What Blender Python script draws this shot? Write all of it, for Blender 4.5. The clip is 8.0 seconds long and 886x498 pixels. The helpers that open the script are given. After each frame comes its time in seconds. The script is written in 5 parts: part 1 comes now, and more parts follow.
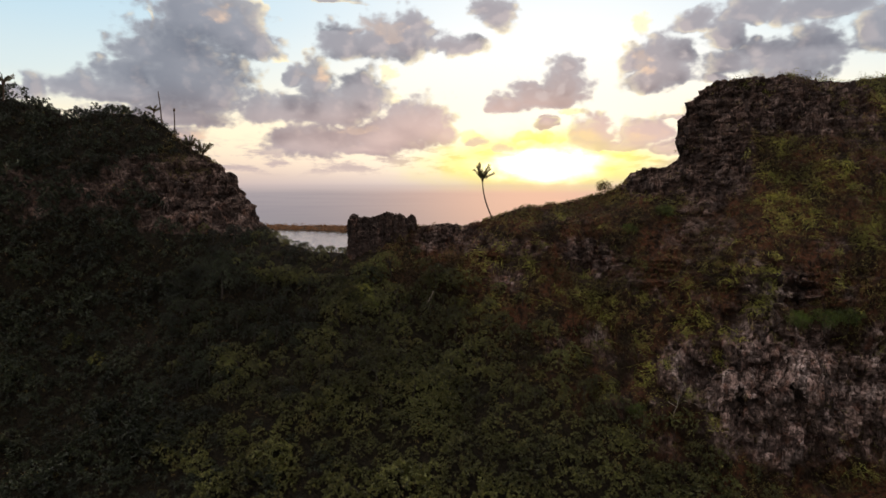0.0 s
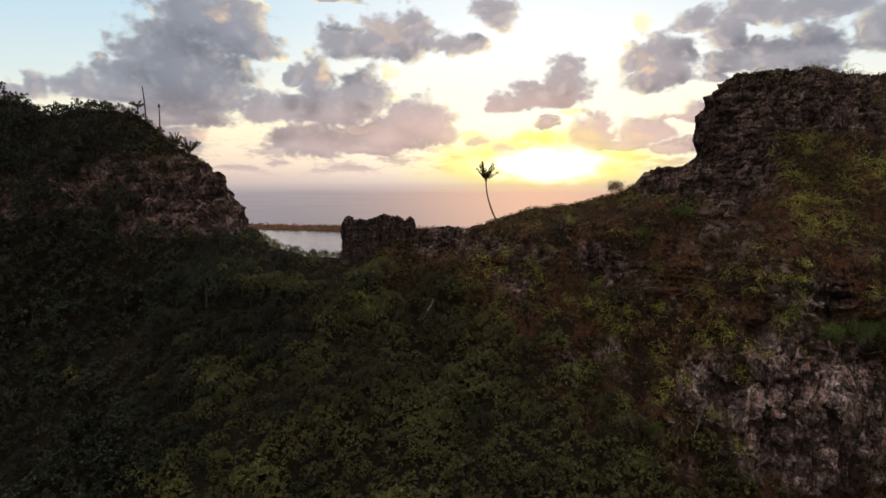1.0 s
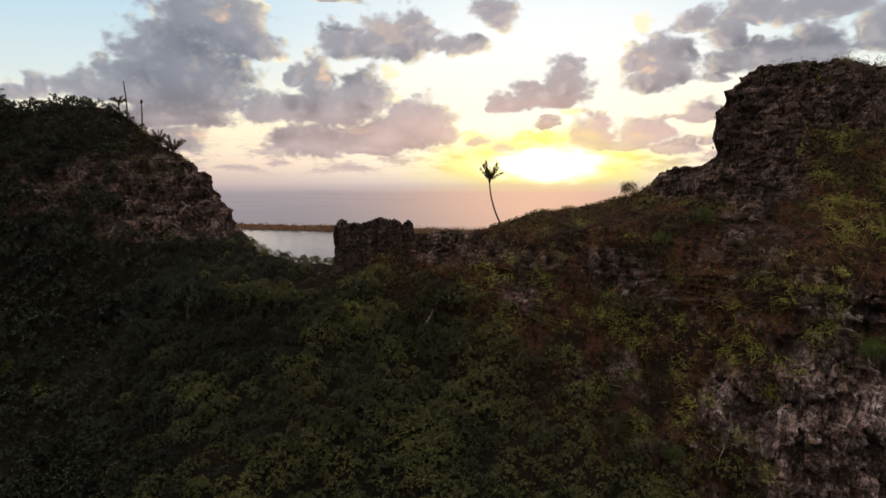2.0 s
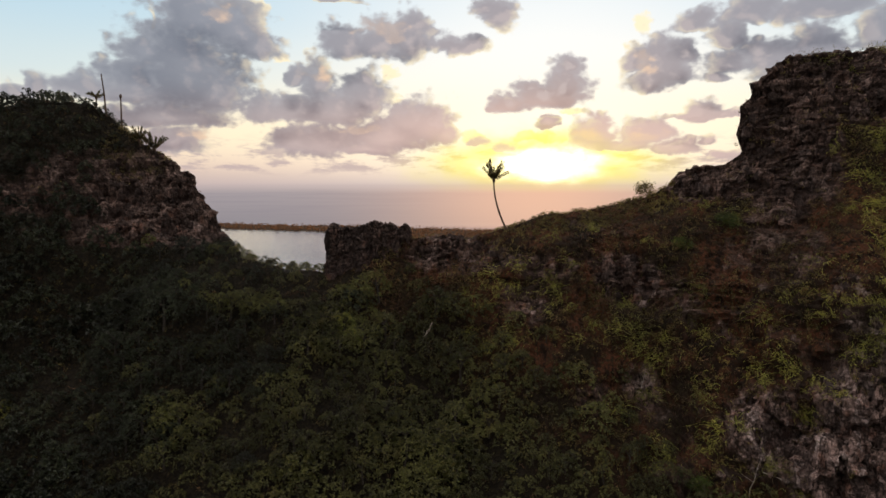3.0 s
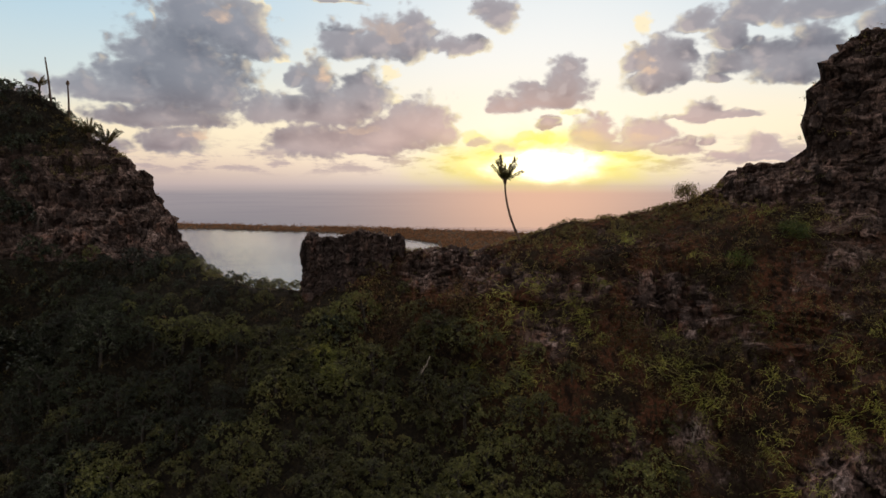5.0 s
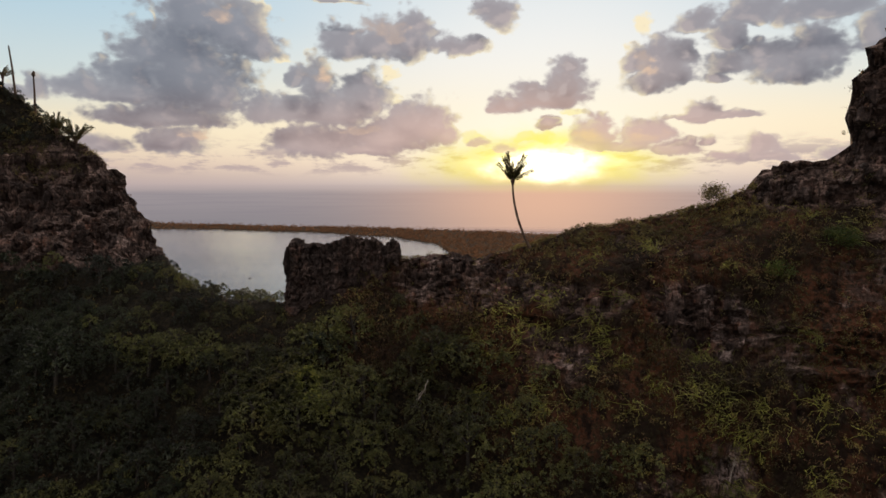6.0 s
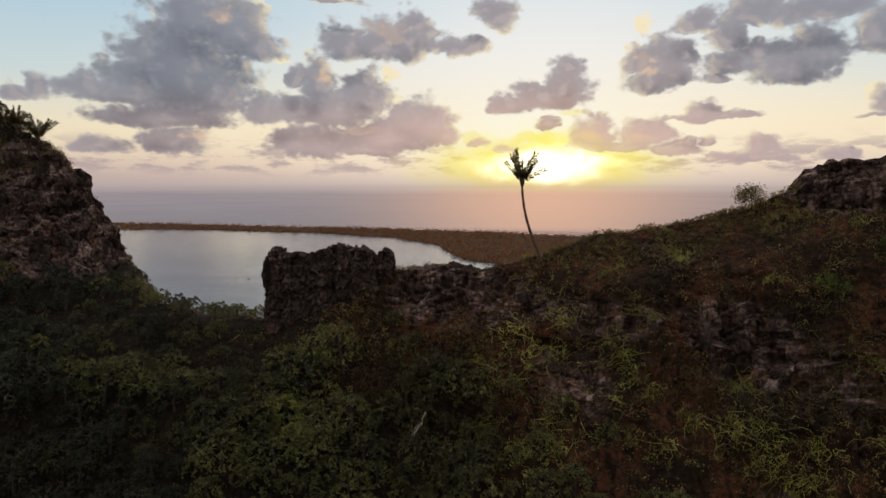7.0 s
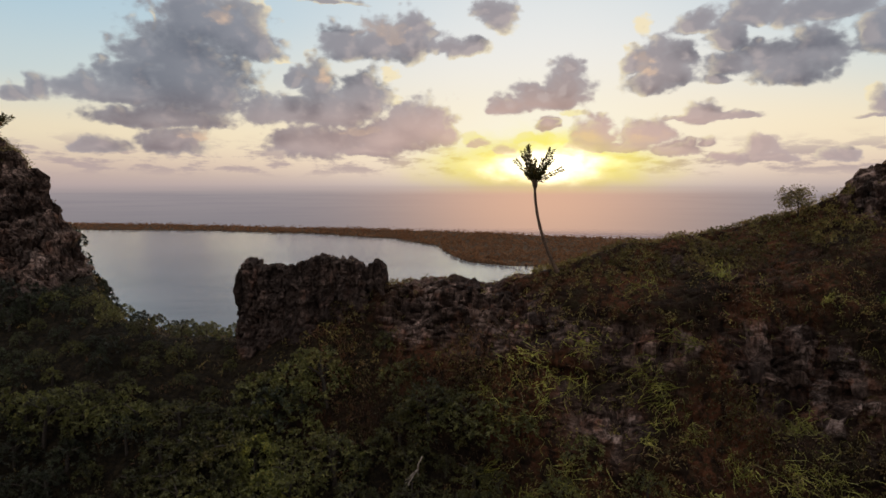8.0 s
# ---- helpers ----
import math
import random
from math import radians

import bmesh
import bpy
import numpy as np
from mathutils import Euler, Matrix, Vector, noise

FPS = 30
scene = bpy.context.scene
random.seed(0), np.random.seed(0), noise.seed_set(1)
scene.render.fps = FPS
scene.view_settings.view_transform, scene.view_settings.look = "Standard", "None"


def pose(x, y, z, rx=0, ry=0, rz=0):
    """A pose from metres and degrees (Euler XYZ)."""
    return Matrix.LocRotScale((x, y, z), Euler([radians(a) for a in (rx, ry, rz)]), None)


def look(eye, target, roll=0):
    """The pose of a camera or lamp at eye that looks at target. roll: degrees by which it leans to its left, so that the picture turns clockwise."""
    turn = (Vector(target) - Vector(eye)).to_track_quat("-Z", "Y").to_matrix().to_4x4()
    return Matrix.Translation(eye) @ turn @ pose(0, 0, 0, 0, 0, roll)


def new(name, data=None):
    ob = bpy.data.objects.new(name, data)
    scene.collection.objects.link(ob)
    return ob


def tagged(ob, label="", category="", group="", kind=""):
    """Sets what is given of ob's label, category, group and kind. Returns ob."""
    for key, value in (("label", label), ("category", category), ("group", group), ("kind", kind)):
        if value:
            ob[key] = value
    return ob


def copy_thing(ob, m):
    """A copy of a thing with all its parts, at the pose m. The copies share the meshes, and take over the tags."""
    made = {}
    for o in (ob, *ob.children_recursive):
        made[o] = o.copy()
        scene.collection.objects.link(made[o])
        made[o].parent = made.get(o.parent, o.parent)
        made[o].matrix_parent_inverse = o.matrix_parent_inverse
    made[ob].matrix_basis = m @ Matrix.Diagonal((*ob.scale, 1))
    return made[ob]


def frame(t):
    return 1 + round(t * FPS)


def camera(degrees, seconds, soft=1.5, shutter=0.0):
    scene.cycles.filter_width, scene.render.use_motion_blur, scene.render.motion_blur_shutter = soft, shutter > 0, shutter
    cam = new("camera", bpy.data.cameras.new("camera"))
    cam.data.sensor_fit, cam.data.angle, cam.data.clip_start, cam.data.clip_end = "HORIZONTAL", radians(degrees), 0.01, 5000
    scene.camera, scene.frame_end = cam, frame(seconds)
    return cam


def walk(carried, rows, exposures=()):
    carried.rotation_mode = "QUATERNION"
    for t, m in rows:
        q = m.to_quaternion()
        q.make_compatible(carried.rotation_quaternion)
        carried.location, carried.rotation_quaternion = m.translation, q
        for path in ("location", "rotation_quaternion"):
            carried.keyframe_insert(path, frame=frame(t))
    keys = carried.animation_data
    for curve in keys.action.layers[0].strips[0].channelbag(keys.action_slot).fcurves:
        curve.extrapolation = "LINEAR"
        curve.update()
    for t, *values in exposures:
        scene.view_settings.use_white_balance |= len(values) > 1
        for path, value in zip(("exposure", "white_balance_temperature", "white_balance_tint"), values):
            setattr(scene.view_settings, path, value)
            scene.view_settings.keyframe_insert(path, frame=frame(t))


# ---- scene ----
cam = camera(72.0, 8.0, soft=1.6)
METRES, EYE, TILT, LEAN, TURN = 33.8, 190.0, -5.9, 0.0, 0.0
ROWS = [
    (0.0, 0.0000, 0.0000, 0.0000, 0.00, -0.00, 0.00),
    (0.5, 0.0005, 0.1041, 0.0121, 0.03, -0.02, 0.00),
    (1.0, 0.0002, 0.2096, 0.0248, 0.06, -0.03, 0.00),
    (1.5, 0.0002, 0.3161, 0.0384, 0.08, -0.02, -0.01),
    (3.0, 0.0005, 0.6441, 0.0778, 0.12, -0.03, -0.01),
    (3.5, 0.0005, 0.7552, 0.0907, 0.13, -0.02, 0.00),
    (4.0, -0.0002, 0.8669, 0.1046, 0.13, -0.02, -0.02),
    (4.5, -0.0003, 0.9785, 0.1164, 0.14, 0.01, -0.02),
    (6.0, -0.0014, 1.3183, 0.1540, 0.14, 0.03, -0.05),
    (6.5, -0.0010, 1.4314, 0.1673, 0.15, 0.03, -0.05),
    (7.0, -0.0013, 1.5453, 0.1806, 0.14, 0.07, -0.05),
    (7.5, -0.0012, 1.6594, 0.1938, 0.14, 0.10, -0.05),
    (8.0, -0.0016, 1.7734, 0.2084, 0.13, 0.12, -0.06),
]
walk(cam, [(t, pose(0, 0, EYE, TILT, LEAN, TURN) @ pose(METRES * x, METRES * y, METRES * z, 90 + pitch, roll, yaw)) for t, x, y, z, yaw, pitch, roll in ROWS],
     exposures=[(0.0, 0.14), (1.5, 0.12), (3.0, 0.06), (5.0, -0.04), (8.0, -0.22)])

# ---- world, sun ----
SUN_AZ, SUN_EL = radians(9.2), radians(1.7)
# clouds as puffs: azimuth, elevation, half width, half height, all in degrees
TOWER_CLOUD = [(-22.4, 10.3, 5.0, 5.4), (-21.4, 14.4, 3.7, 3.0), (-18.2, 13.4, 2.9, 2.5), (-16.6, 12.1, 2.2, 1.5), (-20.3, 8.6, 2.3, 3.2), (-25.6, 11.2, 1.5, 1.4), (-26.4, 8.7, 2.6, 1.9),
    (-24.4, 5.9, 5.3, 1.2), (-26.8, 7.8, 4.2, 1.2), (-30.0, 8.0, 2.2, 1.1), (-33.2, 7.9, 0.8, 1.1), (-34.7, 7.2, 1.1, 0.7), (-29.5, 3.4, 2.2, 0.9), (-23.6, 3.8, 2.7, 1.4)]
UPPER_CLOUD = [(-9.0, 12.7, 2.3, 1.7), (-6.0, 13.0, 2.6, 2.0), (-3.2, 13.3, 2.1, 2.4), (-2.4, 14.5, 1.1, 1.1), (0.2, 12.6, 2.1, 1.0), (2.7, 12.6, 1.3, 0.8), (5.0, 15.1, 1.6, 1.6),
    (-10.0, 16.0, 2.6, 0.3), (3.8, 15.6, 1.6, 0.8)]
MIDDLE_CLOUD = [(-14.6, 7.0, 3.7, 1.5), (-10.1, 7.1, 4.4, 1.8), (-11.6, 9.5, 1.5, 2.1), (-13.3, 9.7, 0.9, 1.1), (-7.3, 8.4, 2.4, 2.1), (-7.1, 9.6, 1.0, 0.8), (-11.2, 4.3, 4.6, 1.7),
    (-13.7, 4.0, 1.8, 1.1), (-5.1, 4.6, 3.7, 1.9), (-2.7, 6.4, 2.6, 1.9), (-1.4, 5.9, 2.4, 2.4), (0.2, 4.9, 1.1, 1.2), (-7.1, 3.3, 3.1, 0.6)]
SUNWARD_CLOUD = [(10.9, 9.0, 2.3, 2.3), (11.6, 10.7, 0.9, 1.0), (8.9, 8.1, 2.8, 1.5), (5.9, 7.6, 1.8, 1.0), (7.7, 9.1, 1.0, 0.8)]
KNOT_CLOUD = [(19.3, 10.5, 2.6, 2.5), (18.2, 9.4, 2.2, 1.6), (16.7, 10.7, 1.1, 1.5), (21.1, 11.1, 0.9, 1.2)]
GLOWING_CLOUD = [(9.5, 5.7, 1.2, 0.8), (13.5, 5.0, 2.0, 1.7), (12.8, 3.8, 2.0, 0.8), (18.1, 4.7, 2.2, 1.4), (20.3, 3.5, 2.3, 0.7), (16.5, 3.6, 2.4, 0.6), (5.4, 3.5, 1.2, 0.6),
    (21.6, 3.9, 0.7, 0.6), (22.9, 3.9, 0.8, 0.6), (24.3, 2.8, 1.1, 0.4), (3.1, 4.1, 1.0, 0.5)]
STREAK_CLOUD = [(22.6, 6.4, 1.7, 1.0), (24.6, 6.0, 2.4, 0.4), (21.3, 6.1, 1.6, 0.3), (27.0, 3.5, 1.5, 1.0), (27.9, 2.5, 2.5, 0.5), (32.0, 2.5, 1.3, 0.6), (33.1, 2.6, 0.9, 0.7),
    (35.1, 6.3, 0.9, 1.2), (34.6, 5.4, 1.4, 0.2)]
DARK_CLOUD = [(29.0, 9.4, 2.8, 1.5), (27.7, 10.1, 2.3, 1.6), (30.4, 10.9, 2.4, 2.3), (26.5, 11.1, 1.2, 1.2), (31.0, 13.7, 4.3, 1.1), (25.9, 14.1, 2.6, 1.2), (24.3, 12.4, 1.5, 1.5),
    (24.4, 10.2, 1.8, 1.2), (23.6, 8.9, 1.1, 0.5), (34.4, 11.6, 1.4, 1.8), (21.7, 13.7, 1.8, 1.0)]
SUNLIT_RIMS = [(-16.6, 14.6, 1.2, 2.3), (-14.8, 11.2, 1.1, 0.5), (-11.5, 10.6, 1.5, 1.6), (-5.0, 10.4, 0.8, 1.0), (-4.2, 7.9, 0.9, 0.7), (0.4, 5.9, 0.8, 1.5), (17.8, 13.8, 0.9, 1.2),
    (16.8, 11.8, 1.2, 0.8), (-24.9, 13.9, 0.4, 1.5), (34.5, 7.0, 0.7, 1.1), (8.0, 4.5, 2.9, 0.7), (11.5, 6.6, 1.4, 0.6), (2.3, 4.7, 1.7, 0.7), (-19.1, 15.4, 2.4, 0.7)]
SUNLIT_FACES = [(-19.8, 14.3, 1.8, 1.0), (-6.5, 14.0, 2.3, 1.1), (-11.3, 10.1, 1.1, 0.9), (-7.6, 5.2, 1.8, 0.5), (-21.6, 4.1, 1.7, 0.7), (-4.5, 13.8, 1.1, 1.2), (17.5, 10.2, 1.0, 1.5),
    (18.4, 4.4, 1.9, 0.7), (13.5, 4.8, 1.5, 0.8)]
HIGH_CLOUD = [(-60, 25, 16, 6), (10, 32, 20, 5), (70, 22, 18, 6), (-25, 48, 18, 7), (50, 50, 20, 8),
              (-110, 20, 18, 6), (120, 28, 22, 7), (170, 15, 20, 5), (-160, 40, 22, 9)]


class Nodes:
    """Short hand for wiring a node tree."""

    def __init__(self, tree):
        self.tree = tree

    def node(self, kind, **values):
        n = self.tree.nodes.new(kind)
        for key, value in values.items():
            setattr(n, key, value)
        return n

    def put(self, socket, value):
        if isinstance(value, bpy.types.NodeSocket):
            self.tree.links.new(value, socket)
        elif value is not None:
            if isinstance(value, tuple) and len(value) == 3 and socket.type == "RGBA":
                value = (*value, 1.0)
            socket.default_value = value

    def math(self, op, a, b=None, c=None, clamp=False):
        n = self.node("ShaderNodeMath", operation=op, use_clamp=clamp)
        for s, v in zip(n.inputs, (a, b, c)):
            self.put(s, v)
        return n.outputs[0]

    def vec(self, op, a, b=None, c=None, out=0):
        n = self.node("ShaderNodeVectorMath", operation=op)
        for s, v in zip(n.inputs, (a, b, c)):
            self.put(s, v)
        return n.outputs[out]

    def noise(self, vector, scale, detail=4.0, rough=0.55, out=0, distortion=0.0):
        n = self.node("ShaderNodeTexNoise")
        self.put(n.inputs["Vector"], vector)
        self.put(n.inputs["Scale"], scale)
        self.put(n.inputs["Detail"], detail)
        self.put(n.inputs["Roughness"], rough)
        self.put(n.inputs["Distortion"], distortion)
        return n.outputs[out]

    def ramp(self, value, low, high, a=0.0, b=1.0):
        n = self.node("ShaderNodeMapRange", interpolation_type="SMOOTHSTEP")
        for s, v in zip(n.inputs, (value, low, high, a, b)):
            self.put(s, v)
        return n.outputs[0]

    def mix(self, factor, a, b, blend="MIX"):
        n = self.node("ShaderNodeMix", data_type="RGBA", blend_type=blend)
        self.put(n.inputs[0], factor)
        self.put(n.inputs[6], a)
        self.put(n.inputs[7], b)
        return n.outputs[2]


def cloud_group(name, puffs, warping=0.034, billows=0.65, ragged=1.15, fill=0.20):
    """How much cloud stands in a direction, given as (azimuth, elevation)."""
    tree = bpy.data.node_groups.new(name, "ShaderNodeTree")
    tree.interface.new_socket("Direction", in_out="INPUT", socket_type="NodeSocketVector")
    tree.interface.new_socket("Amount", in_out="OUTPUT", socket_type="NodeSocketFloat")
    tree.interface.new_socket("Body", in_out="OUTPUT", socket_type="NodeSocketFloat")
    n = Nodes(tree)
    p = n.node("NodeGroupInput").outputs[0]
    stretched = n.vec("MULTIPLY", p, (1.0, 1.35, 1.0))
    warp = n.vec("SUBTRACT", n.noise(stretched, 17.0, 4.0, 0.55, out=1), (0.5, 0.5, 0.5))
    q = n.vec("MULTIPLY_ADD", warp, (warping, warping * 0.75, 0.0), p)
    field = None
    for az, el, wide, high in puffs:
        s = (1 / radians(wide * 1.1), 1 / radians(high * 1.25), 0.0)
        o = (-radians(az) * s[0], -radians(el - 0.25 * high) * s[1], 0.0)
        at = n.vec("MULTIPLY_ADD", q, s, o)
        # domed above, nearly flat below
        at = n.vec("MULTIPLY_ADD", n.vec("MINIMUM", at, (99.0, 0.0, 0.0)), (0.0, 0.9, 0.0), at)
        r = n.vec("LENGTH", at, out=1)
        field = r if field is None else n.math("SMOOTH_MIN", field, r, 0.3)
    body = n.math("SUBTRACT", 1.0, n.math("MINIMUM", field, 2.2))
    fine = n.noise(stretched, 29.0, 7.0, 0.55)
    lumps = None
    for scale, share in ((38.0, 0.6), (88.0, 0.4)):
        v = n.node("ShaderNodeTexVoronoi", feature="SMOOTH_F1")
        n.put(v.inputs["Vector"], n.vec("MULTIPLY_ADD", warp, (0.02, 0.02, 0.0), stretched))
        v.inputs["Scale"].default_value, v.inputs["Smoothness"].default_value = scale, 0.4
        d = n.math("MULTIPLY", n.math("SUBTRACT", 0.42, v.outputs["Distance"]), share)
        lumps = d if lumps is None else n.math("ADD", lumps, d)
    amount = n.math("MULTIPLY_ADD", n.math("SUBTRACT", fine, 0.5), ragged, n.math("ADD", body, fill))
    amount = n.math("MULTIPLY_ADD", lumps, billows, amount)
    out = n.node("NodeGroupOutput")
    n.put(out.inputs[0], amount)
    n.put(out.inputs[1], body)
    return tree


def build_world():
    world = bpy.data.worlds.new("evening_sky")
    scene.world = world
    world.use_nodes = True
    world.node_tree.nodes.clear()
    n = Nodes(world.node_tree)
    d = n.node("ShaderNodeTexCoord").outputs["Generated"]
    sep = n.node("ShaderNodeSeparateXYZ")
    n.put(sep.inputs[0], d)
    x, y, z = sep.outputs
    az = n.math("ARCTAN2", x, y)
    el = n.math("ARCSINE", z)
    comb = n.node("ShaderNodeCombineXYZ")
    n.put(comb.inputs[0], az)
    n.put(comb.inputs[1], el)
    p = comb.outputs[0]

    stir = n.vec("SUBTRACT", n.noise(n.vec("MULTIPLY", p, (1.0, 1.8, 1.0)), 16.0, 4.0, 0.55, out=1), (0.5, 0.5, 0.5))
    stirred = n.vec("MULTIPLY_ADD", stir, (0.11, 0.045, 0.0), p)

    def halo(wide, tall, lift=0.0, power=2.0, at=p):
        s = (1 / radians(wide), 1 / radians(tall), 0.0)
        r = n.vec("LENGTH", n.vec("MULTIPLY_ADD", at, s, (-SUN_AZ * s[0], -(SUN_EL + radians(lift)) * s[1], 0.0)), out=1)
        return n.math("EXPONENT", n.math("MULTIPLY", n.math("POWER", r, power), -1.0))

    core, veil, wide_veil = halo(4.4, 1.2, 0.15, 2.6, stirred), halo(10.5, 4.4, 1.6), halo(21, 14, 5.5)
    sky = n.node("ShaderNodeTexSky", sky_type="NISHITA")
    sky.sun_disc = False
    sky.sun_elevation, sky.sun_rotation = SUN_EL, SUN_AZ
    sky.air_density, sky.dust_density = 1.0, 2.0
    # clear air: pale blue above, cream and pink towards the horizon
    tone = n.mix(n.ramp(el, 0.0, 0.045), (0.52, 0.41, 0.40), (0.70, 0.56, 0.49))
    tone = n.mix(n.ramp(el, 0.025, 0.080), tone, (0.85, 0.75, 0.57))
    tone = n.mix(n.ramp(el, 0.075, 0.165), tone, (0.56, 0.68, 0.73))
    tone = n.mix(n.ramp(el, 0.15, 0.27), tone, (0.44, 0.62, 0.74))
    # overhead sky, out of view, raised well above its tone to light the land
    tone = n.mix(n.ramp(el, 0.35, 1.2), tone, (1.35, 1.26, 1.24))
    # unseen sky opposite the sun, brightened high up and leftward to light the slope
    east = n.ramp(n.math("COSINE", n.math("SUBTRACT", az, SUN_AZ)), 0.72, -0.5)
    tone = n.mix(east, tone, n.mix(n.ramp(el, 0.30, 1.20), (0.150, 0.120, 0.108), (1.45, 1.31, 1.26)))
    side = n.ramp(n.vec("DOT_PRODUCT", d, (-0.85, -0.5, 0.15), out=1), -0.6, 0.8, 0.32, 1.5)
    tone = n.mix(east, tone, n.vec("MULTIPLY", tone, n.vec("MULTIPLY", (1, 1, 1), side)))
    tone = n.vec("MULTIPLY_ADD", sky.outputs[0], (0.05, 0.05, 0.05), tone)

    def clouds_at(tree, at):
        g = n.node("ShaderNodeGroup", node_tree=tree)
        n.put(g.inputs[0], at)
        return g.outputs

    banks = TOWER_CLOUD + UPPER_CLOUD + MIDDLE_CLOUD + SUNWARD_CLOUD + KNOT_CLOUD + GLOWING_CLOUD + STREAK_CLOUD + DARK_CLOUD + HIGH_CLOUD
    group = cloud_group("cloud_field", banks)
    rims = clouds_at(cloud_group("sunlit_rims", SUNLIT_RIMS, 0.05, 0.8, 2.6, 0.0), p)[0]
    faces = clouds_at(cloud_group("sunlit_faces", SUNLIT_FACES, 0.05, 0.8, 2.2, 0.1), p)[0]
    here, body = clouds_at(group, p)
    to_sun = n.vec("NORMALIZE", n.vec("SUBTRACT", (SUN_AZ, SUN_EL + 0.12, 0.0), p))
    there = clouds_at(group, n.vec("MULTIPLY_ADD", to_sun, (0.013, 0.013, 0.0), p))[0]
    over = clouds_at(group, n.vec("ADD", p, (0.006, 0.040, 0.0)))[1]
    cover = n.ramp(here, -0.04, 0.36)
    sunny = n.ramp(n.math("SUBTRACT", here, there), 0.0, 0.55)
    upper = n.ramp(n.math("SUBTRACT", body, over), -0.85, 0.85)
    near = n.math("ADD", n.math("MULTIPLY", wide_veil, 0.25), 0.75)
    thin = n.math("SUBTRACT", 1.0, n.ramp(here, 0.05, 0.75))
    shade = n.mix(upper, (0.090, 0.108, 0.155), (0.275, 0.290, 0.340))
    shade = n.mix(n.math("MULTIPLY", wide_veil, 0.60), shade, n.mix(upper, (0.27, 0.215, 0.225), (0.50, 0.39, 0.38)))
    shade = n.mix(n.math("MULTIPLY", veil, 0.9), shade, (0.66, 0.40, 0.30))
    shade = n.mix(n.math("MULTIPLY", sunny, n.math("MULTIPLY_ADD", wide_veil, 0.30, 0.22)), shade, (0.62, 0.52, 0.50))
    shade = n.mix(n.math("MULTIPLY", thin, 0.35), shade, (0.58, 0.59, 0.62))
    # low clouds stand in the pink haze
    low_pink = n.math("MULTIPLY", n.ramp(el, 0.16, 0.07), n.math("MULTIPLY_ADD", wide_veil, 0.60, 0.25))
    shade = n.mix(low_pink, shade, n.mix(upper, (0.52, 0.35, 0.33), (0.80, 0.55, 0.48)))
    light = n.mix(veil, (1.05, 0.90, 0.60), (1.10, 1.0, 0.42))
    lit = n.math("MULTIPLY", thin, n.math("MULTIPLY", sunny, 0.9))
    cloud = n.mix(n.math("MULTIPLY", lit, near, clamp=True), shade, light)
    face = n.math("MULTIPLY", n.ramp(faces, 0.0, 0.75), n.math("MULTIPLY_ADD", sunny, 0.45, 0.25))
    cloud = n.mix(face, cloud, n.mix(veil, (0.90, 0.62, 0.42), (0.95, 0.62, 0.35)))
    # pale glare round the sun
    sky_col = n.mix(n.math("MULTIPLY", wide_veil, 0.85), tone, (0.98, 1.0, 0.99))
    sky_col = n.mix(n.math("MULTIPLY", halo(34, 5.2, 2.6), 0.72), sky_col, (1.06, 0.92, 0.62))
    sky_col = n.mix(n.math("MULTIPLY", veil, 0.85), sky_col, (1.16, 1.12, 0.94))
    # thin banks low over the sea
    bank = n.noise(n.vec("MULTIPLY", p, (16.0, 62.0, 1.0)), 1.0, 6.0, 0.6)
    band = n.math("MULTIPLY", n.ramp(el, 0.012, 0.030), n.ramp(el, 0.085, 0.045))
    sky_col = n.mix(n.math("MULTIPLY", n.math("MULTIPLY", n.ramp(bank, 0.46, 0.60), band), 0.8), sky_col, n.mix(veil, (0.50, 0.39, 0.39), (0.85, 0.55, 0.30)))
    sky_col = n.mix(n.ramp(rims, 0.0, 0.55, 0.0, 0.9), sky_col, light)
    out = n.mix(n.math("MULTIPLY", cover, 0.95), sky_col, cloud)
    broken = n.ramp(n.noise(n.vec("MULTIPLY", p, (1.0, 1.7, 1.0)), 24.0, 4.0), 0.34, 0.62, 0.85, 1.0)
    yellow = n.math("MULTIPLY", halo(10.6, 3.2, -0.1, 4.0, stirred), broken)
    out = n.mix(n.math("MULTIPLY", yellow, n.math("MULTIPLY_ADD", cover, -0.55, 0.95)), out, (1.14, 1.02, 0.07))
    out = n.vec("MULTIPLY_ADD", (3.4, 3.0, 2.6), core, out)
    # haze band and the far sea below the horizon
    haze = n.math("EXPONENT", n.math("MULTIPLY", n.math("ABSOLUTE", el), -38.0))
    out = n.mix(n.math("MULTIPLY", haze, 0.75), out, n.mix(veil, (0.53, 0.43, 0.43), (0.88, 0.56, 0.34)))
    streak = n.noise(n.vec("MULTIPLY", p, (6.0, 260.0, 1.0)), 1.0, 3.0)
    sea = n.mix(n.ramp(el, -0.06, -0.002), (0.29, 0.265, 0.285), (0.37, 0.325, 0.34))
    sea = n.mix(n.math("MULTIPLY", n.ramp(streak, 0.4, 0.7), 0.35), sea, (0.26, 0.235, 0.27))
    sea = n.mix(n.math("MULTIPLY", halo(13, 7.0, -2.5), 0.95), sea, (0.86, 0.52, 0.36))
    out = n.mix(n.ramp(el, -0.014, 0.006), sea, out)
    bg = n.node("ShaderNodeBackground")
    n.put(bg.inputs[0], out)
    bg.inputs[1].default_value = 1.0
    n.put(n.node("ShaderNodeOutputWorld").inputs[0], bg.outputs[0])


